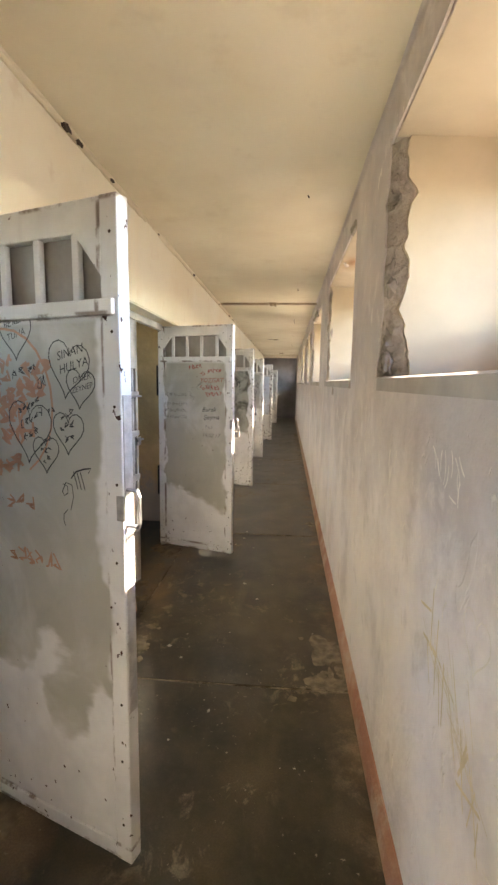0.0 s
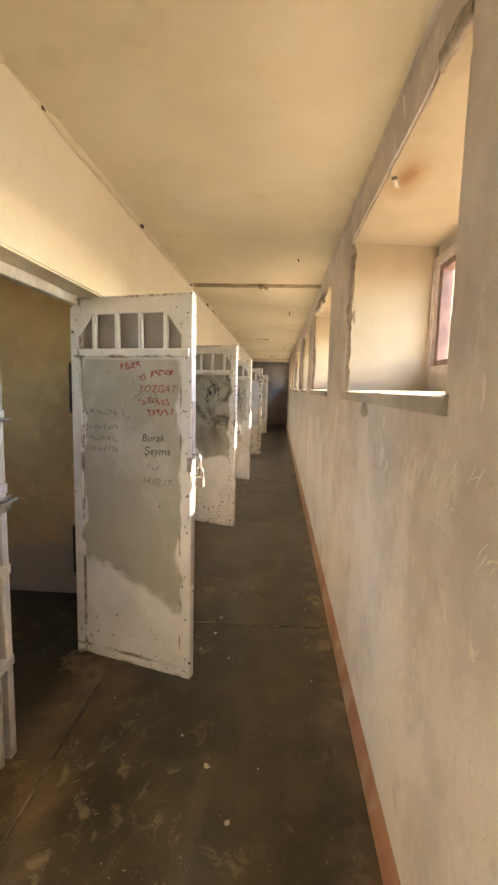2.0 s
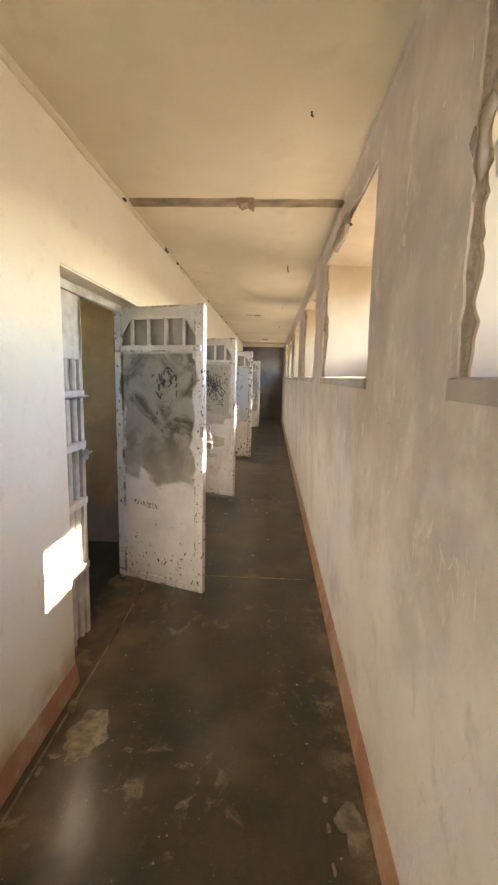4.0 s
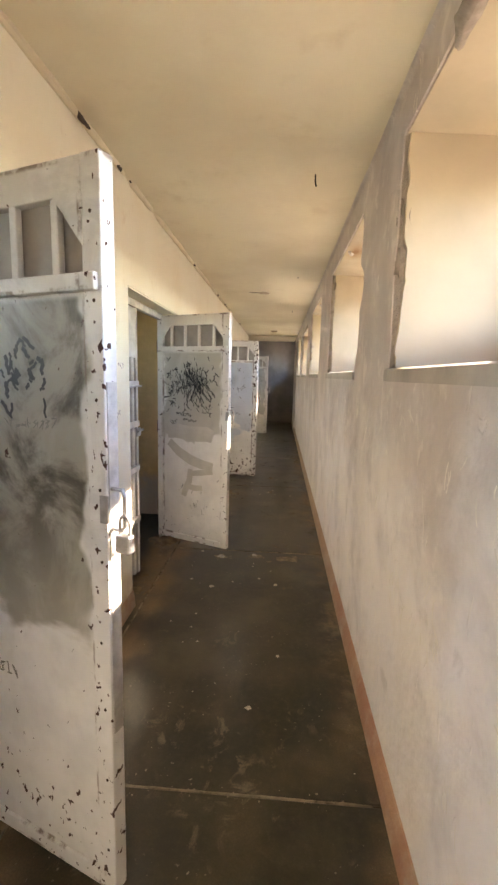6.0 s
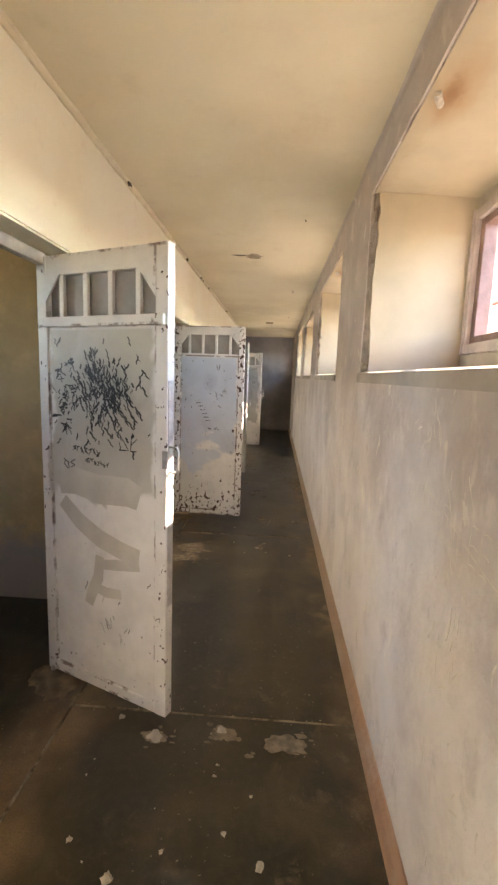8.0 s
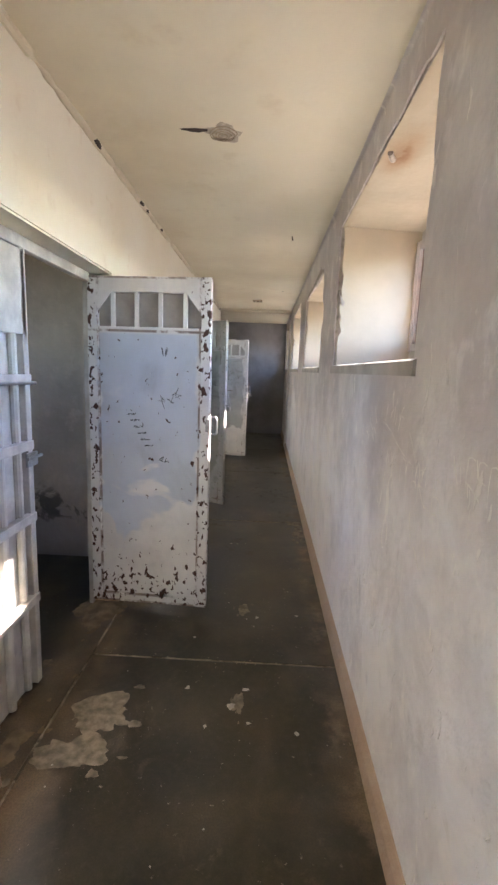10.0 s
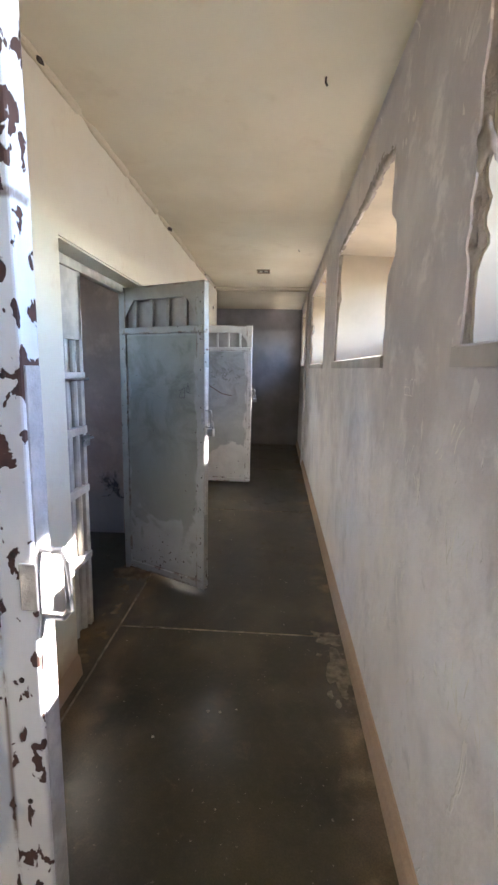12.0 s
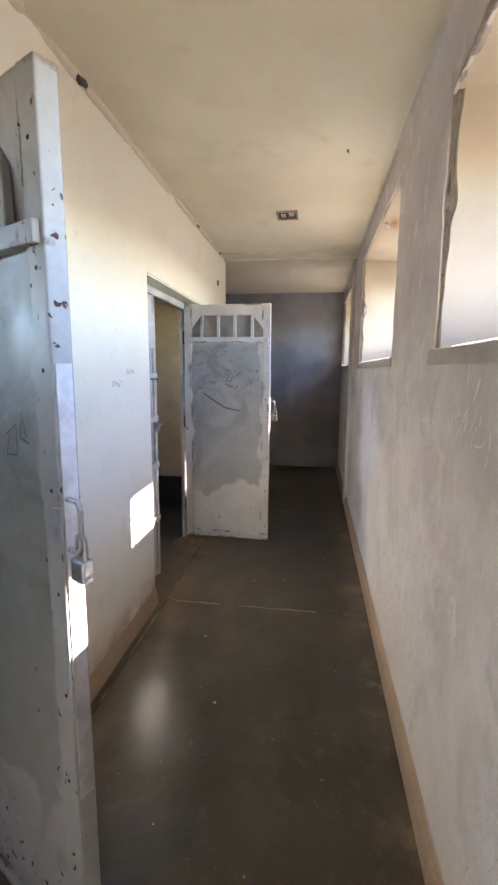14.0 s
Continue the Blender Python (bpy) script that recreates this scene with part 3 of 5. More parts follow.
cuts = [Y0] + [(WIN[k][1] + WIN[k + 1][0]) / 2 for k in range(7)] + [YE]
ZS = [SILL + (TOP - SILL) * i / 44 for i in range(45)]
skin = bmesh.new()
for k, (a, b) in enumerate(WIN):
    hole = [(a - chip(k, 0, z), z) for z in reversed(ZS)] + [(b + chip(k, 1, z), z) for z in ZS]
    up = [a + (b - a) * i / 36 for i in range(37)]
    hole += [(y, TOP + crown(k, y)) for y in reversed(up)]
    rim = [(cuts[k], 0.0), (cuts[k + 1], 0.0), (cuts[k + 1], H), (cuts[k], H)]
    loops = [[skin.verts.new((XR, *p)) for p in some] for some in (rim, hole)]
    es = [skin.edges.new((l[i], l[(i + 1) % len(l)])) for l in loops for i in range(len(l))]
    bmesh.ops.triangle_fill(skin, use_beauty=True, edges=es)
    back = [skin.verts.new((XR + 0.010, *p)) for p in hole]
    for i in range(len(hole)):
        j = (i + 1) % len(hole)
        skin.faces.new((loops[1][i], loops[1][j], back[j], back[i]))
for f in skin.faces:
    if abs(f.normal.x) > 0.9 and f.normal.x > 0:
        f.normal_flip()
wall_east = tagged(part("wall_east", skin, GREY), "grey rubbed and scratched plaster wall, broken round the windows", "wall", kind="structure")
core = boxes((XR + 0.008, 2.4, Y0, YE, -0.4, SILL - 0.001), (XR + 0.008, 2.4, Y0, YE, TOP + 0.001, H))
piers = [(Y0, WIN[0][0])] + [(WIN[k][1], WIN[k + 1][0]) for k in range(7)] + [(WIN[7][1], YE)]
for k, (a, b) in enumerate(piers):
    rows = []
    for z in ZS:
        c0 = chip(k - 1, 1, z) * 0.9 if k else 0.0
        c1 = chip(k, 0, z) * 0.9 if k < 8 else 0.0
        d0, d1 = min(c0, 0.10) * 0.9, min(c1, 0.10) * 0.9
        q = XR + 0.006
        e0, e1 = (0.5 * min(c0, 0.10) * (rough(k + 50, z * 14) + 0.6 * rough(k + 60, z * 37)), 0.5 * min(c1, 0.10) * (rough(k + 70, z * 14) + 0.6 * rough(k + 80, z * 37)))
        g0, g1 = (0.35 * c0 * rough(k + 55, z * 21), 0.35 * c1 * rough(k + 75, z * 21))
        rows.append([core.verts.new(p) for p in ((q, a + c0, z), (q + 0.3 * d0 + e0 + 0.006, a + 0.66 * c0 + g0, z), (q + 0.6 * d0 - 0.6 * e0, a + 0.33 * c0 - g0, z), (q + d0, a, z), (2.4, a, z), (2.4, b, z), (q + d1, b, z), (q + 0.6 * d1 - 0.6 * e1, b - 0.33 * c1 + g1, z), (q + 0.3 * d1 + e1 + 0.006, b - 0.66 * c1 - g1, z), (q, b - c1, z))])
    for r, s in zip(rows, rows[1:]):
        for i in range(10):
            core.faces.new((r[i], r[(i + 1) % 10], s[(i + 1) % 10], s[i]))
bmesh.ops.recalc_face_normals(core, faces=core.faces)
part("masonry", core, MASON, wall_east, "rough brown broken masonry")
for k, (a, b) in enumerate(WIN):
    for side, y, s in ((0, a, 1), (1, b, -1)):
        bm = bmesh.new()
        rows = []
        for z in ZS:
            d = min(chip(k, side, z), 0.10) * 0.9 + 0.004
            rows.append([bm.verts.new(p) for p in ((XR + 0.004 + d, y + s * 0.001, z), (XR + 0.006 + d, y + s * 0.012, z), (2.4, y + s * 0.012, z))])
        for r, t in zip(rows, rows[1:]):
            for i in range(2):
                bm.faces.new((r[i], r[i + 1], t[i + 1], t[i]))
        bmesh.ops.recalc_face_normals(bm, faces=bm.faces)
        part("reveal", bm, REVEAL, wall_east, "ochre limewashed window reveal")
    part("reveal", prism([(XR + 0.012, TOP + 0.05), (XR + 0.012, HEADS_Z.get(k, TOP)), (2.4, HEADS_Z.get(k, TOP) - 0.03), (2.4, TOP + 0.05)], 1, a - (0.12 if k in (3, 5) else 0.0), b), HEADS.get(k, REVEAL), wall_east)
    part("sill", prism([(XR - 0.012, SILL - 0.052), (XR - 0.012, SILL - 0.006), (XR + 0.0, SILL), (2.4, 1.535), (2.4, SILL - 0.052)], 1, a - 0.03, b + 0.03), SILLM, wall_east, "worn cement window sill")

# ---- lumps of old mortar left on the broken edges ----
def mortar_lump(k, y, z, sx, sy, sz, seed):
    bm = lump(1.0, seed, 1.0, 3)
    for v in bm.verts:
        q = v.co * (1 + 0.16 * noise.noise(v.co * 2.3 + Vector((seed, 0, k))) + 0.07 * noise.noise(v.co * 6 + Vector((0, seed, k))))
        v.co = Vector((XR + 0.030 + q.x * sx, y + q.y * sy, z + q.z * sz))
    for f in bm.faces:
        f.smooth = True
    part("mortar_lump", bm, MORTAR, wall_east, "grey lump of broken mortar")


def broken_edge(y0, y1, low, high, seed, out):
    """Torn plaster along a window head: a ridged strip on the wall face, ragged at its lower edge."""
    bm = bmesh.new()
    n = int((y1 - y0) / 0.012)
    rows = []
    for i in range(n + 1):
        y = y0 + (y1 - y0) * i / n
        fade = min(1.0, 6 * i / n, 6 * (n - i) / n)
        z0 = low(y) + 0.012 * rough(seed, y * 14) + 0.006 * rough(seed + 1, y * 47)
        z1 = z0 + (high(y) - low(y)) * (0.55 + 0.45 * fade) + 0.012 * rough(seed + 2, y * 9)
        row = [bm.verts.new((XR + 0.02, y, z0 + 0.008))]
        for j in range(8):
            u = j / 7
            d = out * fade * math.sin(math.pi * min(1.0, 0.25 + u)) * (0.7 + 0.8 * noise.noise(Vector((seed, y * 7 + u * 2.2, u * 4)))) + 0.004 * noise.noise(Vector((seed, y * 31, u * 11)))
            row.append(bm.verts.new((XR + (0.010 if j == 0 else 0.003 if j == 7 else 0.001) - (0.0 if j == 7 else max(d, -0.004)), y, z0 + (z1 - z0) * u)))
        rows.append(row)
    for a, b in zip(rows, rows[1:]):
        for i in range(8):
            bm.faces.new((a[i], b[i], b[i + 1], a[i + 1])).smooth = i > 0
    bmesh.ops.recalc_face_normals(bm, faces=bm.faces)
    part("torn_plaster", bm, MORTAR, wall_east, "ragged torn plaster over the window head")


for k, (a, b) in enumerate(WIN):
    y = b + 0.018
    if k in (1, 2, 4, 6):
        z = (0, 2.0, 2.07, 0, 1.95, 0, 1.97)[k]
        mortar_lump(k, y, z, 0.036, 0.040, 0.12, 3.1 + k)
        mortar_lump(k, y + 0.008, z - 0.14, 0.030, 0.026, 0.09, 5.7 + k)
    if k == 3:
        mortar_lump(k, y + 0.004, 1.88, 0.030, 0.026, 0.06, 9.0)
        mortar_lump(k, y + 0.004, 1.555, 0.030, 0.030, 0.05, 9.9)
    if k == 5:
        mortar_lump(k, y + 0.004, 1.90, 0.03, 0.024, 0.05, 12.0)
    if k == 0:
        for i, z in enumerate((1.57, 1.66, 1.86, 1.93)):
            mortar_lump(k, y + 0.024 + 0.01 * (i % 2), z, 0.026, 0.030, 0.05, 20.0 + 1.7 * i)
broken_edge(5.60, 6.14, lambda y: 2.338 + 0.03 * bump(y, 5.68, 0.06), lambda y: 2.47, 300, 0.034)
broken_edge(12.40, 13.98, lambda y: 2.276, lambda y: 2.32 + 0.05 * bump(y, 12.75, 0.3), 310, 0.016)
broken_edge(2.32, 2.52, lambda y: 2.37, lambda y: 2.44, 320, 0.016)

# ---- a hole knocked in the plaster under the second sill ----
bm = bmesh.new()
ring = []
for i in range(30):
    q = 2 * math.pi * i / 30
    w = 1 + 0.35 * rough(400, 2.2 * math.cos(q) + 5) + 0.3 * rough(401, 4 * math.sin(q) + 9)
    ring.append((3.265 + 0.085 * w * math.cos(q), 1.44 + (0.03 * w if q < math.pi else 0.04 * w) * math.sin(q)))
outer = [bm.verts.new((XR - 0.003, y, min(z, SILL - 0.054))) for y, z in ring]
inner = [bm.verts.new((XR - 0.0012, 3.265 + 0.78 * (y - 3.265), 1.425 + 0.78 * (min(z, SILL - 0.054) - 1.425))) for y, z in ring]
for i in range(30):
    j = (i + 1) % 30
    bm.faces.new((outer[i], outer[j], inner[j], inner[i]))
bm.faces.new(inner)
bmesh.ops.recalc_face_normals(bm, faces=bm.faces)
part("knocked_hole", bm, MASON, wall_east, "rough brown hole in the plaster under the sill")

# ---- windows ----
for k, (a, b) in enumerate(WIN):
    a, b = a + 0.012, b - 0.012
    win = tagged(new("window_%d" % (k + 1)), "faded mauve wooden window frame with rusty iron bars", "window", kind="structure")
    x0, x1, z0, z1, f = 2.226, 2.32, 1.622, HEADS_Z.get(k, TOP) - 0.085, 0.05
    part("frame", boxes((x0, x1, a, a + f, z0, z1), (x0, x1, b - f, b, z0, z1), (x0, x1, a + f, b - f, z0, z0 + f), (x0, x1, a + f, b - f, z1 - f, z1), bevel=0.006), MAUVE, win)
    m = (a + b) / 2
    part("upstand", boxes((x0 + 0.004, x1 + 0.05, a - 0.01, b + 0.01, SILL, z0), bevel=0.006), PALEWASH, win, "pale plastered upstand under the frame")
    part("upstand", boxes((x0 + 0.022, x1 + 0.05, a - 0.01, b + 0.01, z1, TOP)), PALEWASH, win)
    part("bead", boxes((x0 - 0.008, x0 + 0.004, a + 0.012, a + 0.028, z0, z1), (x0 - 0.008, x0 + 0.004, b - 0.028, b - 0.012, z0, z1), bevel=0.003), MAUVE, win)
    part("mullion", boxes((x0 + 0.012, x1, m - 0.025, m + 0.025, z0 + f, z1 - f), bevel=0.005), MAUVE, win)
    for y0, y1 in ((a + f, m - 0.025), (m + 0.025, b - f)):
        part("sash", boxes((x0 + 0.02, x1 - 0.01, y0, y0 + 0.045, z0 + f, z1 - f), (x0 + 0.02, x1 - 0.01, y1 - 0.045, y1, z0 + f, z1 - f), (x0 + 0.02, x1 - 0.01, y0 + 0.045, y1 - 0.045, z0 + f, z0 + f + 0.035), (x0 + 0.02, x1 - 0.01, y0 + 0.045, y1 - 0.045, z1 - f - 0.035, z1 - f), bevel=0.004), SASH, win, "dull red wooden sash")
    n = 11
    bar = part("bar", rod(bmesh.new(), [(2.365, 0, z0), (2.365, 0, z1)], 0.009), REDIRON, win, "rusty iron bar")
    bar.matrix_basis = pose(0, a + (b - a) / n, 0)
    for i in range(2, n):
        shared("bar", bar, pose(0, a + (b - a) * i / n, 0), win)
    for z in (z0 + 0.25, z0 + 0.52):
        part("bar", rod(bmesh.new(), [(2.365, a, z), (2.365, b, z)], 0.008), REDIRON, win)

# ---- skirting ----
part("baseboard", prism([(XR + 0.002, 0.0), (XR - 0.029, 0.0), (XR - 0.020, 0.06), (XR - 0.006, 0.088), (XR + 0.002, 0.092)], 1, Y0, YE), RED)
tagged(bpy.data.objects["baseboard"], "worn terracotta red painted skirting", "skirting", kind="structure")
runs = [Y0] + [q for o in OPEN for q in o] + [Y1]
for k in range(0, len(runs), 2):
    if runs[k + 1] - runs[k] > 0.2:
        tagged(part("baseboard", prism([(XL - 0.002, 0.0), (XL + 0.018, 0.0), (XL + 0.010, 0.08), (XL + 0.002, 0.105), (XL - 0.002, 0.105)], 1, runs[k] + 0.005, runs[k + 1] - 0.005), RED), "worn terracotta red painted skirting", "skirting", kind="structure")

# ---- pilaster near the end ----
tagged(part("trim_pilaster", boxes((XR - 0.03, XR + 0.02, 17.28, 17.46, 0, H), bevel=0.008), GREY), "grey plastered pilaster on the corridor wall", "pilaster", kind="structure")

# ---- cell doors ----
LW, LB, LT, TH = 0.70, 0.04, 1.955, 0.045      # leaf width, bottom, top, thickness


def heart(cx, cz, r, tilt=0.0):
    pts = []
    for i in range(27):
        q = 2 * math.pi * i / 26
        x, z = 0.062 * 16 * math.sin(q) ** 3, 0.062 * (13 * math.cos(q) - 5 * math.cos(2 * q) - 2 * math.cos(3 * q) - math.cos(4 * q))
        x, z = x * math.cos(tilt) - z * math.sin(tilt), x * math.sin(tilt) + z * math.cos(tilt)
        pts.append((cx + r * x, cz + 1.15 * r * z))
    return pts


def scrawl(bm, x, z, w, h, seed, slant=0.0, pen=0.004, lift=0.0065):
    """A line of handwriting too rough to read: joined loops and strokes."""
    r = random.Random(seed)
    n = max(2, int(w / (h * 0.7)))
    for i in range(n):
        x0 = x + w * i / n
        pts = []
        for j in range(6):
            pts.append((x0 + w / n * (0.05 + 0.85 * (j % 2 if r.random() < 0.6 else r.random())), z + slant * (x0 - x) + h * (1.15 * r.random() - 0.1)))
        smooth = []
        for a, b in zip(pts, pts[1:]):
            smooth += [tuple(Vector(a).lerp(Vector(b), q / 3)) for q in range(3)]
        ribbon(bm, smooth, pen, lift)


def words(text, x, z, size, material, parent, slant=0.0, lift=0.006):
    cu = bpy.data.curves.new("words", "FONT")
    cu.body, cu.size, cu.shear, cu.resolution_u, cu.offset = text, size, 0.25, 2, 0.0
    ob = bpy.data.objects.new("words", cu)
    me = bpy.data.meshes.new_from_object(ob)
    me.materials.append(material)
    bpy.data.objects.remove(ob)
    made = new("writing", me)
    made.parent = parent
    made.matrix_basis = pose(x, lift, z, 90, 0, 0) @ pose(0, 0, 0, 0, 0, slant)
    return made


def steel_door(k, paint, label, rail=True):
    (hx, hy), (dx, dy) = LEAF[k]
    door = tagged(new("door_%d" % (k + 1)), label, "door", kind="structure")
    door.matrix_basis = pose(hx, hy, 0, 0, 0, math.degrees(math.atan2(dy, dx)))
    s = 0.058
    part("stile", boxes((0, s, 0, TH, LB, LT), bevel=0.004), paint, door)
    part("stile", boxes((LW - s, LW, 0, TH, LB, LT), bevel=0.004), paint, door)
    part("rail", boxes((s, LW - s, 0.001, TH, LT - 0.085, LT - 0.001), bevel=0.004), paint, door)
    part("rail", boxes((s, LW - s, 0.001, TH, LB + 0.001, LB + 0.05), bevel=0.004), paint, door)
    if rail:
        part("rail", boxes((0.03, LW - 0.012, -0.014, 0.012, 1.66, 1.70), bevel=0.003), paint, door)
    else:
        part("rail", boxes((s, LW - s, 0.002, 0.02, 1.665, 1.685), bevel=0.003), paint, door)
    sheet = bmesh.new()
    # a slightly dented sheet
    nx, nz = 14, 30
    grid = [[sheet.verts.new((s - 0.004 + (LW - 2 * s + 0.008) * i / nx, 0.008 + 0.0022 * noise.noise(Vector((i * 0.23 + k * 5, j * 0.2, 1.3))), LB + 0.045 + (1.67 - LB - 0.045) * j / nz)) for i in range(nx + 1)] for j in range(nz + 1)]
    for j in range(nz):
        for i in range(nx):
            sheet.faces.new((grid[j][i], grid[j][i + 1], grid[j + 1][i + 1], grid[j + 1][i])).smooth = True
    part("sheet", sheet, paint, door)
    part("grille_backing", boxes((s - 0.004, LW - s + 0.004, 0.0285, 0.0295, 1.67, LT - 0.08)), BACKING, door, "dull grey backing sheet")
    part("back_sheet", boxes((s - 0.004, LW - s + 0.004, 0.030, 0.036, LB + 0.04, LT - 0.05)), paint, door)
    for i in range(4):
        x = (0.145, 0.28, 0.415, 0.555)[i]
        bm = boxes((x - 0.012, x + 0.012, 0.004, 0.024, 1.67, LT - 0.08), bevel=0.004)
        part("bar", bm, paint, door)
    for x, w in ((s - 0.004, 0.09), (LW - s + 0.004, -0.09)):
        part("gusset", prism([(x, LT - 0.08), (x + w, LT - 0.08), (x, LT - 0.195)], 1, -0.002, 0.005), paint, door)
    for z in (0.62, 1.50) if k == 1 else (0.32, 1.02, 1.70):
        h, q = (0.13, 0.019) if k == 1 else (0.05, 0.011)
        part("hinge", rod(bmesh.new(), [(-0.010, 0.022, z - h), (-0.010, 0.022, z - 0.01), (-0.010, 0.022, z + 0.01), (-0.010, 0.022, z + h)], q), BURNT if k == 1 else RUSTY, door, "rust-blackened hinge" if k == 1 else "")
    r = random.Random(k + 3)
    for i in range(9):
        ball = bmesh.new()
        bmesh.ops.create_icosphere(ball, subdivisions=1, radius=0.005)
        for v in ball.verts:
            v.co.y *= 0.5
        ob = part("rivet", ball, HOLE, door)
        ob.matrix_basis = pose(LW - 0.03 + 0.01 * r.random(), 0.0, 0.14 + 0.21 * i + 0.05 * r.random())
    # edge strip with a rubbed bright face
    part("edge_plate", boxes((LW - 0.001, LW + 0.003, 0.006, TH - 0.006, LB + 0.5, LT - 0.5), bevel=0.001), EDGE, door, "rubbed bare steel strip")
    # hasp: plate and staple on the free edge
    z = 1.155
    hasp = part("hasp", boxes((LW - 0.02, LW + 0.006, -0.005, 0.0, z - 0.04, z + 0.03), bevel=0.002), STEEL, door, "steel hasp")
    loop = [(LW, 0.014, z + 0.045), (LW + 0.036, 0.014, z + 0.045), (LW + 0.042, 0.014, z + 0.03), (LW + 0.042, 0.014, z - 0.045), (LW + 0.034, 0.014, z - 0.055), (LW, 0.014, z - 0.055)]
    part("staple", rod(bmesh.new(), loop, 0.006), STEEL, hasp)
    return door


def padlock(k):
    (hx, hy), (dx, dy) = LEAF[k]
    lock = tagged(new("padlock"), "small worn steel padlock hanging from a door staple", "padlock")
    lock.matrix_basis = pose(hx, hy, 0, 0, 0, math.degrees(math.atan2(dy, dx))) @ pose(LW + 0.042, 0.012, 1.10)
    part("body", boxes((-0.022, 0.022, -0.012, 0.012, -0.055, -0.008), bevel=0.006), STEEL, lock)
    arch = [(-0.015, 0, -0.012), (-0.015, 0, 0.022)] + [(0.015 * -math.cos(q), 0, 0.022 + 0.015 * math.sin(q)) for q in (math.pi * i / 6 for i in range(1, 6))] + [(0.015, 0, 0.022), (0.015, 0, -0.012)]
    part("shackle", rod(bmesh.new(), arch, 0.004), STEEL, lock, "bright steel shackle")


BACKING = plain("dull_backing", (0.40, 0.375, 0.35), 0.6, 0, 0.3, 6)
EDGE = plain("rubbed_edge", (0.62, 0.60, 0.57), 0.4, 0.3, 0.3, 25)
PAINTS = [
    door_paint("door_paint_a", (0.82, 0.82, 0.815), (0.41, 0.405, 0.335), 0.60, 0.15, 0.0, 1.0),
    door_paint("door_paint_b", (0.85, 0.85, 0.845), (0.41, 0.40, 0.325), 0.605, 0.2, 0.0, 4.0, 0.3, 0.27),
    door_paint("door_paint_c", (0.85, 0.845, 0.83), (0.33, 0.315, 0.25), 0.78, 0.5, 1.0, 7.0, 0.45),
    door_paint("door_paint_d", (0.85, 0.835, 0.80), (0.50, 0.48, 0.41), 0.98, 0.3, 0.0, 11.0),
    # this patch is blue to paint in the sky's reflection
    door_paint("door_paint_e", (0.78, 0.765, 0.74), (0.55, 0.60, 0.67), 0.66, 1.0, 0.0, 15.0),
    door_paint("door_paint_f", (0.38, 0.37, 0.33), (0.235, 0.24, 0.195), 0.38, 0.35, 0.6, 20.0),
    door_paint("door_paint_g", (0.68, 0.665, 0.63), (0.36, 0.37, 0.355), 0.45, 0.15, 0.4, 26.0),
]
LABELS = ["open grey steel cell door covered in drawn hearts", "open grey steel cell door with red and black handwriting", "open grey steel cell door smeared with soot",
          "open white steel cell door with black scribbles", "open pale steel cell door with blue sky sheen put into its paint, and rust spots", "open dull grey steel cell door", "open pale grey steel cell door with dark smears"]
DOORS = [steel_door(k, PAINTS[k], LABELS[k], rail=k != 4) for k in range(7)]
for k in (1, 2, 5, 6):
    padlock(k)

# ---- door frames with a barred side light ----
for k, (a, b) in enumerate(OPEN):
    fr = tagged(new("door_frame"), "pale painted steel door frame with a narrow barred side panel", "door frame", kind="structure")
    (hx, hy), _ = LEAF[k]
    m = hy - 0.665
    part("post", boxes((0.268, 0.294, hy + 0.006, b - 0.001, 0, HEAD - 0.001), bevel=0.004), FRAMEP, fr)
    part("post", boxes((0.268, 0.308, m - 0.04, m, 0, HEAD - 0.05), bevel=0.004), FRAMEP, fr)
    part("head", boxes((0.268, 0.308, a + 0.002, hy + 0.004, HEAD - 0.05, HEAD - 0.001), bevel=0.004), FRAMEP, fr)
    part("panel", boxes((0.269, 0.276, a + 0.001, m - 0.04, 0, HEAD - 0.05), bevel=0.002), FRAMEP, fr)
    part("panel", boxes((0.275, 0.308, a + 0.002, m - 0.01, 1.58, HEAD - 0.055), bevel=0.004), FRAMEP, fr)
    w = m - 0.04 - a
    for i in range(4):
        y = a + w * (i + 0.6) / 4
        part("tube", rod(bmesh.new(), [(0.286, y, 0.01), (0.286, y, 1.58)], 0.019, 10), FRAMEP, fr)
    for z in (0.42, 0.80, 1.12, 1.40):
        part("batten", boxes((0.285, 0.318, a + 0.002, m - 0.005, z - 0.02, z + 0.02), bevel=0.004), FRAMEP, fr)
    hs = part("keeper", boxes((0.310, 0.322, m - 0.07, m + 0.015, 1.03, 1.09), bevel=0.003), STEEL, fr, "steel lock keeper")
    part("bolt", rod(bmesh.new(), [(0.330, m - 0.09, 1.07), (0.330, m + 0.03, 1.07)], 0.008), STEEL, hs)
    part("bolt", rod(bmesh.new(), [(0.330, a + 0.05, 1.385), (0.330, m + 0.0, 1.385)], 0.007), STEEL, hs)

# ---- writing and marks on the doors ----
def marks(door, name, material, draw, lift=0.0, label=""):
    bm = bmesh.new()
    draw(bm)
    ob = part(name, bm, material, door, label)
    ob.location.y = lift
    return ob


def many(*lines):
    """Scrawled lines: (x, z, width, height, seed, slant, pen)."""
    return lambda bm: [scrawl(bm, *q) for q in lines]


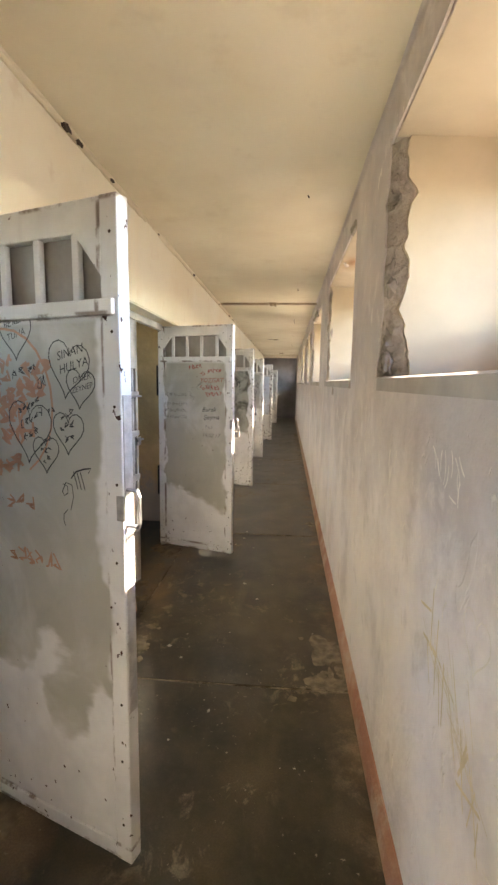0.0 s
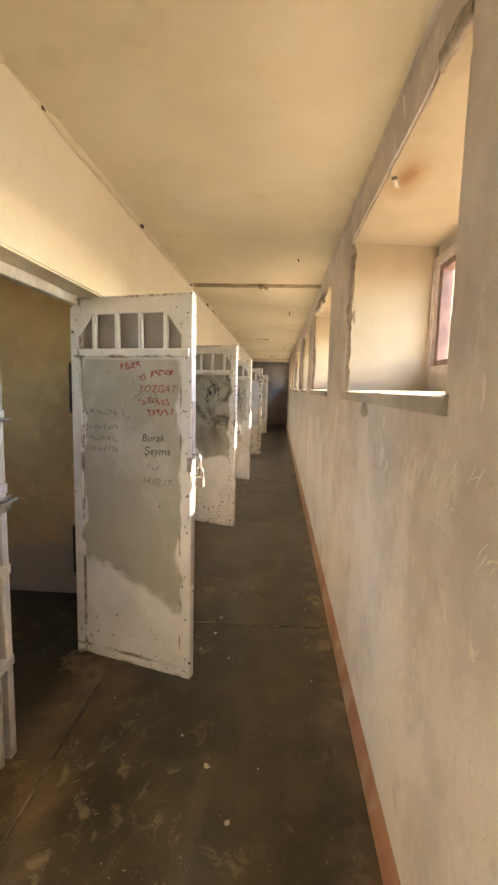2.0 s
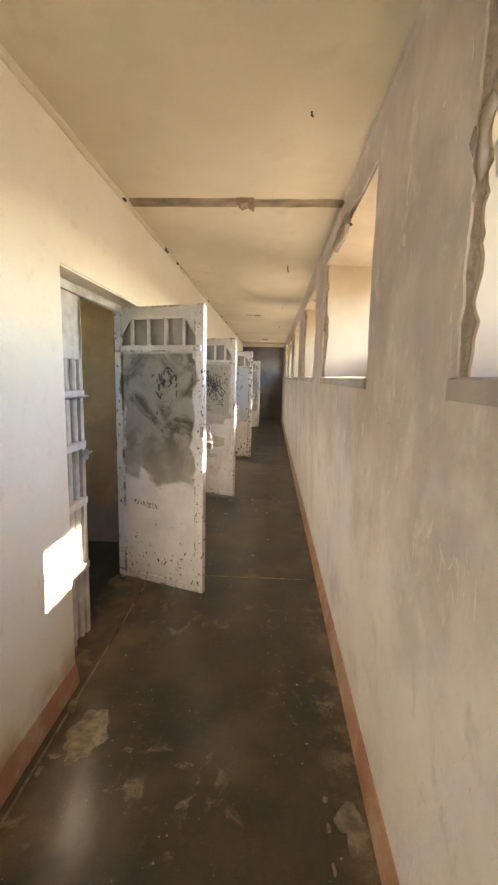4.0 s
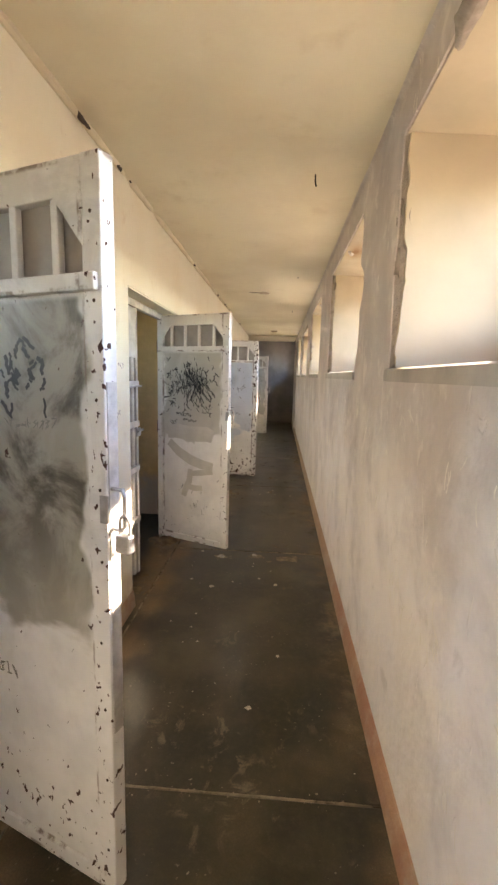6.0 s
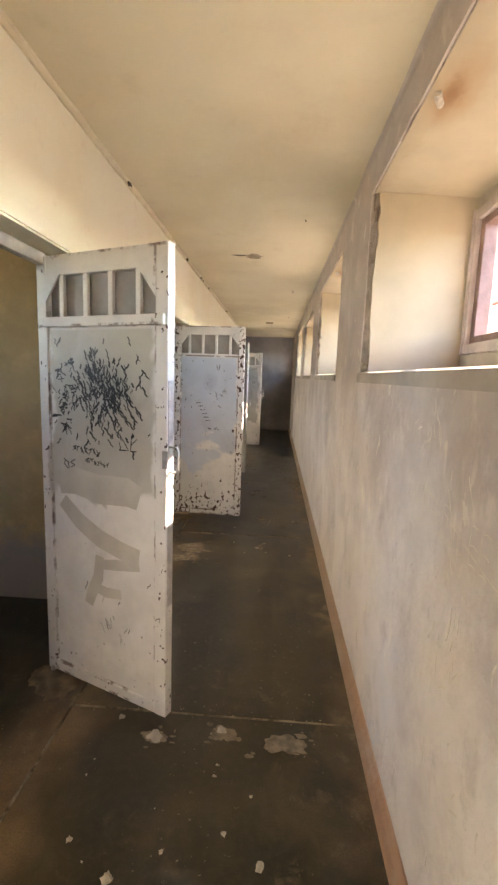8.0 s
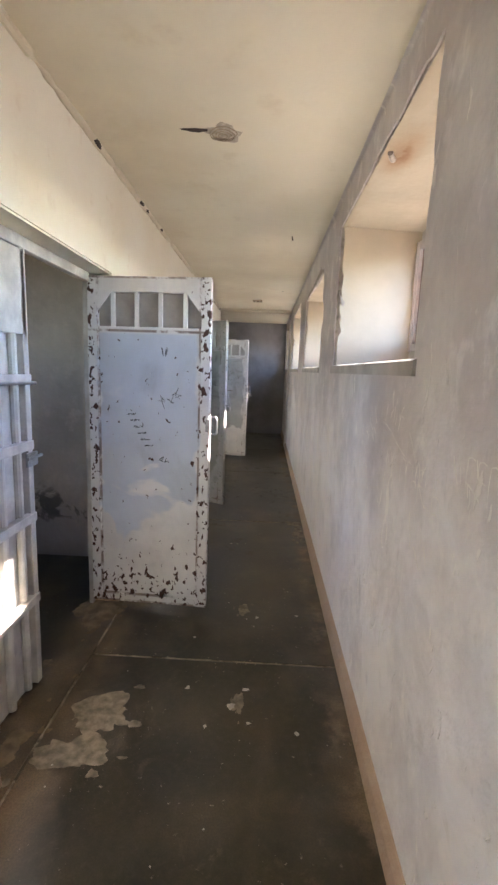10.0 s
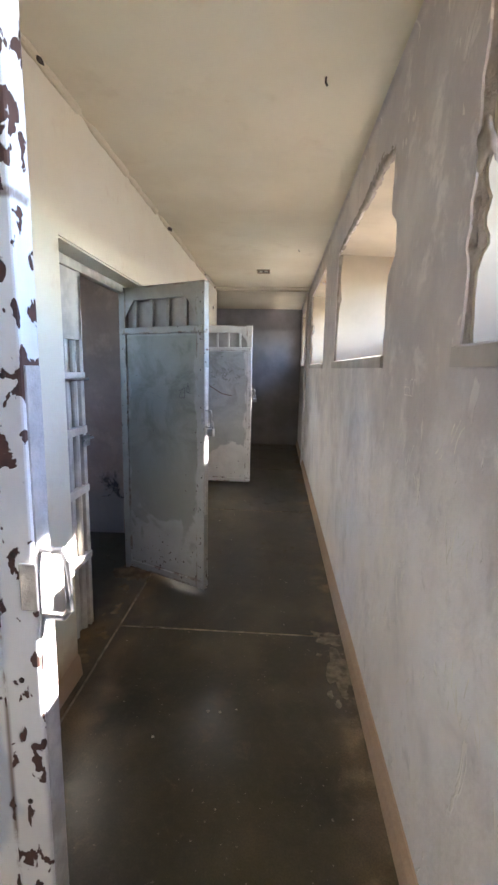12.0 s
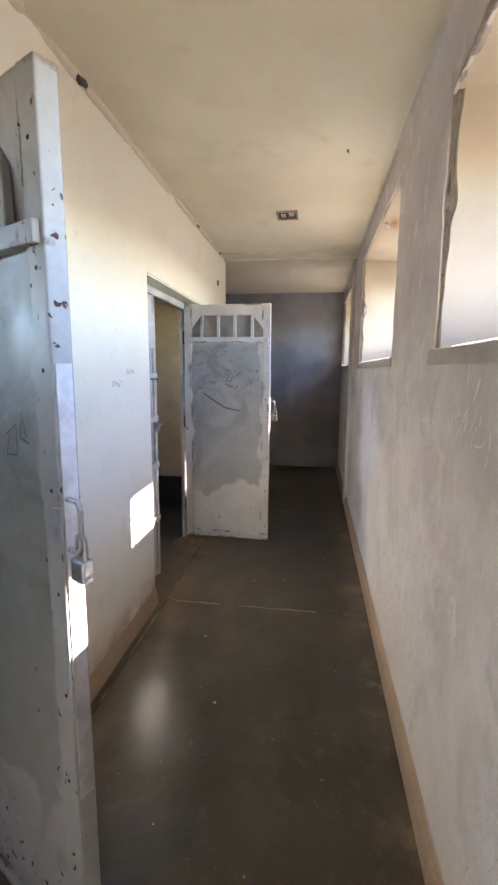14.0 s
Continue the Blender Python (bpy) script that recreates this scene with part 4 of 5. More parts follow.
def hearts_on_door(bm):
    for q in ((0.315, 1.627, 0.066, 0.0), (0.515, 1.53, 0.076, -0.18), (0.557, 1.475, 0.052, -0.1), (0.507, 1.35, 0.058, -0.05), (0.417, 1.282, 0.052, 0.0), (0.355, 1.35, 0.088, -0.1)):
        ribbon(bm, heart(*q), 0.0038, 0.0055)
    for k, q in enumerate(((0.48, 1.375, 0.05, 0.02), (0.475, 1.345, 0.055, 0.02), (0.49, 1.315, 0.04, 0.02), (0.395, 1.30, 0.045, 0.018), (0.395, 1.275, 0.045, 0.018), (0.405, 1.25, 0.03, 0.018), (0.31, 1.385, 0.09, 0.025), (0.32, 1.35, 0.09, 0.025), (0.33, 1.31, 0.06, 0.025), (0.29, 1.49, 0.06, 0.03), (0.36, 1.51, 0.04, 0.02), (0.395, 1.47, 0.035, 0.03), (0.43, 1.39, 0.03, 0.02))):
        scrawl(bm, *q, 60 + k, 0.5, 0.0034, 0.0055)
    ribbon(bm, [(0.51, 1.214), (0.53, 1.235), (0.56, 1.245), (0.585, 1.249), (0.575, 1.235)], 0.005, 0.0055)
    ribbon(bm, [(0.478, 1.195), (0.495, 1.19), (0.497, 1.17), (0.482, 1.16), (0.475, 1.172), (0.49, 1.20), (0.513, 1.195), (0.517, 1.16), (0.505, 1.12)], 0.0032, 0.0055)
    for x in (0.52, 0.533, 0.546):
        ribbon(bm, [(x, 1.235), (x + 0.008, 1.21), (x + 0.015, 1.185)], 0.0035, 0.0055)
    ribbon(bm, [(0.493, 1.12), (0.478, 1.105), (0.476, 1.085), (0.482, 1.07)], 0.003, 0.0055)


marks(DOORS[0], "drawing", BLACK, hearts_on_door, 0.0, "black marker hearts")
for text, x, z, size in (("SINAN", 0.475, 1.545, 0.034), ("HULYA", 0.482, 1.508, 0.034), ("OMER", 0.53, 1.482, 0.025), ("ZEYNEP", 0.525, 1.455, 0.022), ("BEYZA", 0.268, 1.638, 0.030), ("TUNA", 0.280, 1.603, 0.028)):
    words(text, x, z, size, BLACK, DOORS[0], 14)


def orange(bm):
    for k in range(14):
        r = random.Random(k)
        scrawl(bm, 0.14 + 0.20 * r.random(), 1.16 + 0.36 * r.random(), 0.12, 0.05, 100 + k, 0.1, 0.011, 0.0058)
    ribbon(bm, [(0.26 + 0.19 * math.cos(q), 1.42 + 0.22 * math.sin(q)) for q in (math.pi * (-0.35 + 0.085 * i) for i in range(14))], 0.008, 0.0058)
    for z, w in ((1.10, 0.12), (0.93, 0.22)):
        scrawl(bm, 0.24, z, w, 0.045, int(z * 100), 0.0, 0.007, 0.0058)


marks(DOORS[0], "drawing", ORANGE, orange, 0.0, "faded orange scrawl")
marks(DOORS[1], "drawing", REDPEN, many((0.30, 1.60, 0.12, 0.035, 1, 0.05, 0.006), (0.40, 1.55, 0.05, 0.03, 2, 0, 0.005), (0.47, 1.565, 0.13, 0.035, 3, 0, 0.006), (0.40, 1.43, 0.18, 0.035, 5, 0, 0.005), (0.45, 1.375, 0.15, 0.035, 6, 0, 0.006)), 0.0, "red marker handwriting")
words("YOZGAT", 0.40, 1.49, 0.052, REDPEN, DOORS[1])
for text, x, z, size in (("Burak", 0.42, 1.245, 0.055), ("\u015eeyma", 0.43, 1.18, 0.055)):
    words(text, x, z, size, BLACK, DOORS[1], 2)
GREYPEN = plain("faded_pen", (0.24, 0.235, 0.21), 0.6)
words("14.02.17", 0.42, 1.035, 0.048, GREYPEN, DOORS[1], -2)
marks(DOORS[1], "drawing", GREYPEN, many((0.06, 1.37, 0.22, 0.03, 11, 0, 0.003), (0.06, 1.29, 0.22, 0.03, 12, 0, 0.003), (0.06, 1.235, 0.22, 0.03, 13, 0, 0.003), (0.06, 1.18, 0.22, 0.03, 14, 0, 0.003), (0.45, 1.10, 0.07, 0.03, 15, 0, 0.003), (0.46, 1.42, 0.05, 0.10, 16, 0.4, 0.003), (0.28, 1.33, 0.16, 0.10, 17, 0.8, 0.003)), 0.0, "faded handwriting")


def dense(cx, cz, w, h, n, seed, pen=0.005, lean=0.9):
    r = random.Random(seed)

    def draw(bm):
        for i in range(n):
            x, z = cx + w * r.gauss(0, 0.3), cz + h * r.gauss(0, 0.28)
            q = math.pi * (0.5 + lean * (r.random() - 0.5))
            l = 0.015 + 0.035 * r.random()
            x, z = min(max(x, 0.085), 0.61), min(max(z, 0.15), 1.6)
            ribbon(bm, [(x + l * s * math.cos(q) + 0.003 * math.sin(9 * s), z + l * s * math.sin(q)) for s in (-0.5, -0.2, 0.1, 0.4, 0.5)], pen * (0.5 + r.random()), 0.0045 + 0.0006 * (i % 3))
    return draw


marks(DOORS[2], "drawing", BLACK, dense(0.40, 1.47, 0.16, 0.16, 34, 3, 0.010, 0.6), 0.0, "black pen scrawl")
marks(DOORS[2], "drawing", GREYPEN, many((0.14, 1.02, 0.06, 0.03, 31, 0, 0.004), (0.14, 0.60, 0.2, 0.035, 32, -0.1, 0.005), (0.34, 1.33, 0.2, 0.03, 33, 0, 0.003)), 0.0)
marks(DOORS[3], "drawing", BLACK, dense(0.37, 1.38, 0.30, 0.30, 330, 4, 0.0065, 0.5), 0.0, "dense black scribble")
marks(DOORS[3], "drawing", BLACK, dense(0.15, 1.38, 0.14, 0.30, 60, 5, 0.006, 1.7), 0.0)
marks(DOORS[3], "drawing", BLACK, many((0.19, 1.13, 0.16, 0.03, 41, -0.06, 0.005), (0.26, 1.09, 0.14, 0.025, 42, -0.1, 0.004), (0.13, 1.05, 0.08, 0.06, 43, 0, 0.005), (0.45, 1.16, 0.12, 0.07, 44, 0.05, 0.005), (0.28, 0.99, 0.16, 0.03, 45, 0, 0.003)), 0.0)
marks(DOORS[3], "drawing", GREYPEN, dense(0.42, 0.42, 0.24, 0.22, 16, 6, 0.004, 0.5), 0.0)


def brushed(bm):
    ribbon(bm, [(0.10, 0.98), (0.20, 1.0), (0.34, 0.98), (0.50, 0.99), (0.56, 0.97)], 0.13, 0.0052)
    ribbon(bm, [(0.12, 0.90), (0.22, 0.82), (0.34, 0.76), (0.46, 0.73), (0.56, 0.72)], 0.085, 0.0050)
    ribbon(bm, [(0.56, 0.68), (0.44, 0.66), (0.33, 0.64)], 0.05, 0.0048)
    ribbon(bm, [(0.34, 0.68), (0.33, 0.58), (0.29, 0.50), (0.27, 0.44)], 0.06, 0.0046)
    ribbon(bm, [(0.30, 0.53), (0.38, 0.52), (0.46, 0.53)], 0.05, 0.0044)


marks(DOORS[3], "brush_stroke", plain("olive_brush_paint", (0.64, 0.615, 0.54), 0.5, 0, 0.2, 5), brushed, 0.0, "broad olive-grey brush strokes")
marks(DOORS[4], "drawing", BLACK, many(*[(0.22 + 0.02 * i, 1.19 - 0.036 * i, 0.055, 0.012, 50 + i, 0.1, 0.0032) for i in range(6)], (0.40, 1.24, 0.15, 0.07, 57, 0.5, 0.003), (0.41, 0.93, 0.06, 0.03, 58, -0.2, 0.004), (0.42, 1.53, 0.04, 0.05, 59, 0, 0.003)), 0.0, "thin black pen strokes")
marks(DOORS[5], "drawing", BLACK, many((0.50, 1.27, 0.10, 0.06, 71, 0.6, 0.003)), 0.0, "small black scrawl")
marks(DOORS[5], "drawing", GREYPEN, dense(0.25, 1.25, 0.3, 0.2, 10, 9, 0.004, 1.6), 0.0)
marks(DOORS[6], "drawing", GREYPEN, dense(0.33, 1.38, 0.4, 0.2, 46, 8, 0.008, 1.9), 0.0, "dark smears")
marks(DOORS[6], "drawing", RUSTY, lambda bm: ribbon(bm, [(0.15, 1.26), (0.24, 1.20), (0.34, 1.14), (0.46, 1.12)], 0.010, 0.0062), 0.0)


# ---- scratches on the grey wall ----
def wall_scratches(bm):
    r = random.Random(12)

    count = [0]

    def line(pts, pen):
        count[0] += 1
        side = bmesh.new()
        ribbon(side, pts, pen, 0.0)
        old = {}
        for v in side.verts:
            old[v] = bm.verts.new((XR - 0.0012 - 0.00015 * (count[0] % 11), v.co.x, v.co.z))
        for f in side.faces:
            g = bm.faces.new([old[v] for v in f.verts])
            g.normal_update()
            if g.normal.x > 0:
                g.normal_flip()
        side.free()

    for k in range(170):
        y, z = 0.2 + 16.2 * r.random(), 0.45 + 0.95 * r.random() ** 0.7
        lean = r.uniform(0.9, 2.2)
        for i in range(r.randint(2, 7)):
            q, l = lean + r.gauss(0, 0.35), 0.025 + 0.06 * r.random()
            bend = r.uniform(-0.6, 0.6)
            a, b = y + r.uniform(-0.09, 0.09), z + r.uniform(-0.05, 0.05)
            line([(a + l * s * math.cos(q + bend * s), b + l * s * math.sin(q + bend * s)) for s in (-0.5, -0.25, 0, 0.25, 0.5)], 0.003 + 0.003 * r.random())
    # rows of scratched capitals
    for y0, z0, h, n in ((7.84, 1.10, 0.085, 7), (7.30, 1.26, 0.06, 4), (9.55, 1.22, 0.08, 7), (10.0, 1.12, 0.09, 6), (12.05, 1.38, 0.05, 4), (2.35, 1.2, 0.06, 5), (4.9, 1.15, 0.06, 6), (14.6, 1.2, 0.05, 5)):
        for i in range(n):
            y = y0 - 0.62 * h * i
            line([(y, z0), (y + 0.003, z0 + h * 0.5), (y, z0 + h)], 0.003)
            for q in sorted(r.sample((0.0, 0.5, 1.0), r.randint(1, 3))):
                line([(y, z0 + h * q), (y - 0.2 * h, z0 + h * (q + 0.05)), (y - 0.42 * h, z0 + h * q)], 0.003)
    for y, z, s in ((2.95, 1.15, 0.07), (0.44, 1.02, 0.06)):
        line(heart(y, z, s), 0.004)
    # a big scratched outline under the second window
    line([(3.00 - 0.06 * math.sin(q * 0.9), 1.30 - 0.075 * q + 0.012 * math.sin(3 * q)) for q in (0.25 * i for i in range(15))], 0.004)
    line([(2.80 + 0.20 * q, 1.0 + 0.10 * q * q + 0.008 * math.sin(9 * q)) for q in (0.1 * i for i in range(11))], 0.004)
    line([(2.86 + 0.05 * math.cos(q), 1.24 + 0.07 * math.sin(q)) for q in (0.3 * i for i in range(14))], 0.004)
    for a, b in (((7.87, 1.19), (7.42, 1.10)), ((2.75, 1.36), (2.45, 1.28)), ((1.75, 2.05), (1.98, 1.88)), ((1.72, 1.92), (1.95, 1.80)), ((2.72, 1.21), (2.50, 1.02)), ((10.25, 1.30), (9.95, 1.22)), ((9.95, 1.30), (9.78, 1.12))):
        line([tuple(Vector(a).lerp(Vector(b), i / 6) + Vector((0, 0.006 * math.sin(i)))) for i in range(7)], 0.003)


bm = bmesh.new()
wall_scratches(bm)
part("scratches", bm, PALE, wall_east, "pale scratched lines and hearts", kind="stuff")
YELLOW = plain("yellow_rubbing", (0.72, 0.62, 0.40), 0.9)
bm = bmesh.new()
r = random.Random(5)
for i in range(60):
    s = r.random()
    y, z, l = 0.72 - 0.36 * s + r.gauss(0, 0.018), 0.92 - 0.22 * s + r.gauss(0, 0.03), 0.03 + 0.05 * r.random()
    q = 2.2 + r.gauss(0, 0.5)
    a = [(y - l * math.cos(q), z + l * math.sin(q)), (y + l * math.cos(q), z - l * math.sin(q))]
    w = 0.003 + 0.004 * r.random()
    bm.faces.new([bm.verts.new((XR - 0.0012 - 0.0001 * (i % 7), p, k)) for p, k in ((a[0][0], a[0][1]), (a[0][0] + w, a[0][1] + w), (a[1][0] + w, a[1][1] + w), (a[1][0], a[1][1]))])
part("scratches", bm, YELLOW, wall_east, "yellow rubbed scratches", kind="stuff")

# ---- pen marks on the cream wall ----
bm = bmesh.new()
for k, (y, z, w) in enumerate(((7.15, 1.62, 0.06), (7.22, 1.50, 0.1), (7.15, 1.24, 0.1), (6.75, 1.95, 0.14), (2.05, 1.62, 0.14), (2.0, 1.52, 0.2), (2.05, 1.45, 0.16), (2.02, 1.30, 0.12), (14.45, 1.36, 0.12), (14.62, 1.42, 0.10), (1.75, 1.9, 0.12), (1.86, 1.56, 0.2), (1.90, 1.40, 0.22), (1.88, 1.34, 0.16), (1.85, 1.25, 0.14), (1.95, 1.16, 0.2), (2.1, 1.05, 0.08), (1.8, 1.48, 0.1))):
    side = bmesh.new()
    scrawl(side, y, z, w, 0.03, 300 + k, 0.0, 0.003, 0.0)
    old = {v: bm.verts.new((XL + 0.0015, v.co.x, v.co.z)) for v in side.verts}
    for f in side.faces:
        bm.faces.new([old[v] for v in f.verts])
    side.free()
part("pen_marks", bm, plain("brown_pen", (0.36, 0.25, 0.22), 0.8), wall_west, "faint pen scribbles", kind="stuff")

# ---- ceiling details ----
STAIN = plain("torn_ceiling_strip", (0.40, 0.31, 0.20), 0.9, 0, 0.5, 7)
strip = tagged(new("ceiling_strip"), "torn stained cover strip across the ceiling", "trim", kind="structure")
for x0, x1, y, z in ((XL + 0.04, 1.10, 5.82, 0.016), (1.20, XR - 0.004, 5.83, 0.012)):
    bm = bmesh.new()
    n = 16
    rows = []
    for i in range(n + 1):
        x = x0 + (x1 - x0) * i / n
        e, g = 0.010 * rough(7, x * 9), 0.012 * rough(8, x * 7)
        rows.append([bm.verts.new(p) for p in ((x, y - 0.05 + e, H + 0.002), (x, y - 0.035 + e, H - z), (x, y + 0.04 + g, H - z - 0.003), (x, y + 0.055 + g, H + 0.002))])
    for a, b in zip(rows, rows[1:]):
        for i in range(3):
            bm.faces.new((a[i], b[i], b[i + 1], a[i + 1]))
    bm.faces.new(rows[0]), bm.faces.new(rows[-1])
    bmesh.ops.recalc_face_normals(bm, faces=bm.faces)
    part("cover_strip", bm, STAIN, strip)
part("torn_flap", prism([(1.10, H), (1.13, H - 0.035), (1.17, H - 0.022), (1.205, H - 0.045), (1.21, H)], 1, 5.76, 5.87), STAIN, strip, "hanging torn plaster flap")

for x, y, l in ((1.474, 2.35, 0.012), (1.47, 4.9, 0.02), (1.465, 7.38, 0.06), (1.47, 9.9, 0.012), (1.475, 12.45, 0.03), (1.49, 14.96, 0.014)):
    hook = tagged(part("ceiling_hook", rod(bmesh.new(), [(0, 0, 0.004), (0, 0.004, -l * 0.6), (0.006, 0.0, -l)], 0.004, 6), HOLE), "short dark screw stub in the ceiling", "hook", "ceiling screw stubs")
    hook.location = (x, y, H)


# a flattened lump, coloured dark for the shade inside a chipped hole
def cavity(x, y, z, sx, sy, sz, seed, label, group):
    bm = lump(1.0, seed, 1.0, 2)
    for v in bm.verts:
        v.co.x, v.co.y, v.co.z = v.co.x * sx, v.co.y * sy, v.co.z * sz
    ob = tagged(part("plaster_hole", bm, HOLE), label, "hole", group)
    ob.location = (x, y, z)
    return ob


for k, (y, s) in enumerate(((1.56, 1.2), (1.68, 1.0), (2.05, 0.8), (2.9, 0.5), (4.11, 1.0), (5.73, 1.0), (6.78, 1.3), (6.84, 0.8), (7.23, 1.0), (7.4, 0.5), (9.29, 1.0), (10.94, 1.2), (11.72, 1.1), (11.86, 0.8), (12.28, 0.8), (14.24, 1.3), (15.98, 0.8), (16.79, 0.8))):
    cavity(XL + 0.028, y, H - 0.026, 0.012 * s, 0.04 * s, 0.013 * s, k, "dark chipped hole in the cornice plaster", "cornice chips")
cavity(XL + 0.002, 16.8, 2.26, 0.008, 0.03, 0.035, 31, "dark chipped hole in the wall plaster", "wall chips")
cavity(0.93, 10.84, H - 0.001, 0.075, 0.022, 0.006, 33, "dark torn opening in the ceiling plaster", "ceiling holes")
rose = tagged(new("lamp_rose"), "torn remains of a ceiling lamp fixing with wires", "lamp fixing")
rose.location = (1.06, 10.87, H)
for k, q in enumerate((0.065, 0.05, 0.035, 0.022)):
    pts = [(q * (1 + 0.25 * rough(k, i)) * math.cos(i * 0.52), q * math.sin(i * 0.52), -0.004 - 0.003 * k) for i in range(13)]
    part("wire", rod(bmesh.new(), pts, 0.0018, 5), STAIN, rose)
bm = lump(0.09, 5.5, 0.03, 3)
part("patch", bm, plain("bare_plaster", (0.56, 0.48, 0.36), 0.9, 0, 0.4, 25), rose, "bare patch of torn plaster")
vent = tagged(new("ceiling_box"), "small open junction box in the ceiling", "junction box")
vent.location = (1.13, 15.885, H)
part("frame", boxes((-0.075, 0.075, -0.085, -0.07, -0.012, 0.002), (-0.075, 0.075, 0.07, 0.085, -0.012, 0.002), (-0.075, -0.06, -0.07, 0.07, -0.012, 0.002), (0.06, 0.075, -0.07, 0.07, -0.012, 0.002), bevel=0.002), STAIN, vent)
# dark sheet paints the shade inside the open box
part("inside", boxes((-0.06, 0.06, -0.07, 0.07, -0.003, 0.001)), HOLE, vent, "inside of the box, its shade painted dark")
part("terminal", boxes((-0.045, -0.01, -0.03, 0.03, -0.009, -0.003), (0.01, 0.05, -0.05, 0.02, -0.008, -0.003), bevel=0.002), CHIP, vent)

# ---- stubs of old fixings and rust stains in the window heads ----
for k in (1, 3, 4, 6):
    y = STUBS[k]
    st = tagged(new("pipe_stub"), "cut pipe stub with a rust stain in the window head", "pipe stub", "window head stubs")
    st.location = (XR + 0.05, y, TOP - 0.004)
    part("pipe", rod(bmesh.new(), [(-0.015, -0.035, -0.003), (-0.005, -0.012, -0.010), (0.008, 0.008, -0.012), (0.012, 0.022, -0.006)], 0.012), CHIP, st)

# ---- rubble and dust on the floor ----
BITS = [(0.71, 8.35, 2), (0.88, 8.26, 4), (1.15, 8.32, 3), (0.88, 7.73, 2.4), (0.72, 7.83, 1.4), (1.33, 7.80, 2.6), (1.21, 7.89, 1.4), (1.02, 7.82, 1), (1.29, 8.03, 0.8), (1.22, 6.59, 2.0), (1.35, 6.98, 1.5),
        (0.84, 7.36, 1), (0.84, 7.21, 0.9), (0.90, 7.07, 0.9), (1.15, 8.1, 1.2), (1.01, 3.97, 1.6), (1.0, 3.78, 1.8), (1.11, 3.53, 1.2), (0.94, 3.61, 1), (1.51, 4.99, 1), (1.10, 2.80, 2.2), (1.21, 2.57, 1.6), (0.97, 2.95, 1),
        (0.75, 1.96, 1.6), (0.84, 1.86, 1.2), (1.06, 1.48, 1.2), (1.31, 11.09, 1.6), (1.25, 11.07, 0.8), (1.55, 11.13, 1.4), (0.97, 10.86, 1.2), (1.0, 10.46, 1.8), (1.27, 10.47, 2.0), (1.21, 10.36, 2.6), (1.11, 10.24, 1.4), (1.29, 10.27, 1.4), (1.49, 10.23, 1.6),
        (1.07, 12.23, 1.3), (1.12, 12.23, 0.9), (0.87, 12.08, 1), (0.81, 14.65, 1.2), (0.97, 14.17, 1), (1.48, 15.79, 0.9)]
crumbs = []
for k in range(6):
    bm = lump(0.012, k * 3.1, 0.32, 2)
    crumbs.append(part("plaster_chip", bm, CHIP))
    tagged(crumbs[-1], "small pale crumb of fallen plaster on the floor", "plaster chip", "plaster crumbs on the floor")
r = random.Random(21)
for i in range(75):
    y = 0.2 + 15.8 * r.random()
    BITS.append((0.55 + 1.1 * r.random(), y, 0.25 + 0.5 * r.random()))
for i, (x, y, s) in enumerate(BITS):
    s *= 0.8
    at = pose(x, y, 0.0015 * s, 0, 0, 360 * r.random()) @ Matrix.Diagonal((s, s * (0.6 + 0.5 * r.random()), min(s, 1.0) * 0.8, 1))
    if i < 6:
        ob = crumbs[i]
    else:
        ob = copy_thing(crumbs[i % 6], Matrix())
    ob.matrix_basis = at

SAND = plain("sandy_dust", (0.25, 0.185, 0.11), 0.95, 0, 0.5, 16)
for k, (a, b) in enumerate(OPEN):
    (hx, hy), _ = LEAF[k]
    bm = bmesh.new()
    n, m = 70, 34
    grid = []
    for j in range(m + 1):
        for i in range(n + 1):
            u, v = 2 * i / n - 1, 2 * j / m - 1
            x, y = 0.36 + 0.22 * v, (a + b) / 2 + 0.05 + (b - a) * 0.55 * u
            d = math.hypot(x - hx - 0.05, (y - hy + 0.02) * 1.3)
            z = 0.022 * math.exp(-(d / 0.14) ** 2) + 0.010 * math.exp(-((abs(u) - 0.8) / 0.3) ** 2 - (v / 0.5) ** 2)
            z += 0.010 * noise.noise(Vector((x * 9, y * 9, k))) + 0.006 * noise.noise(Vector((x * 31, y * 31, k))) + 0.004 * noise.noise(Vector((x * 83, y * 83, k)))
            grid.append(bm.verts.new((x, y, z - 0.006 - 0.012 * max(abs(v) ** 3, abs(u) ** 4))))
    for j in range(m):
        for i in range(n):
            q = j * (n + 1) + i
            bm.faces.new((grid[q], grid[q + 1], grid[q + n + 2], grid[q + n + 1])).smooth = True
    tagged(part("threshold_dust", bm, SAND), "thin heap of sandy dust on the threshold", "dust", kind="stuff")
# black strip put in for a dark low object in the last cell
tagged(part("dark_low_band", boxes((-2.3, 0.13, 17.02, 17.036, 0.0, 0.30), bevel=0.003), HOLE), "flat black strip in place of a dark low object in the cell", "skirting", kind="structure")

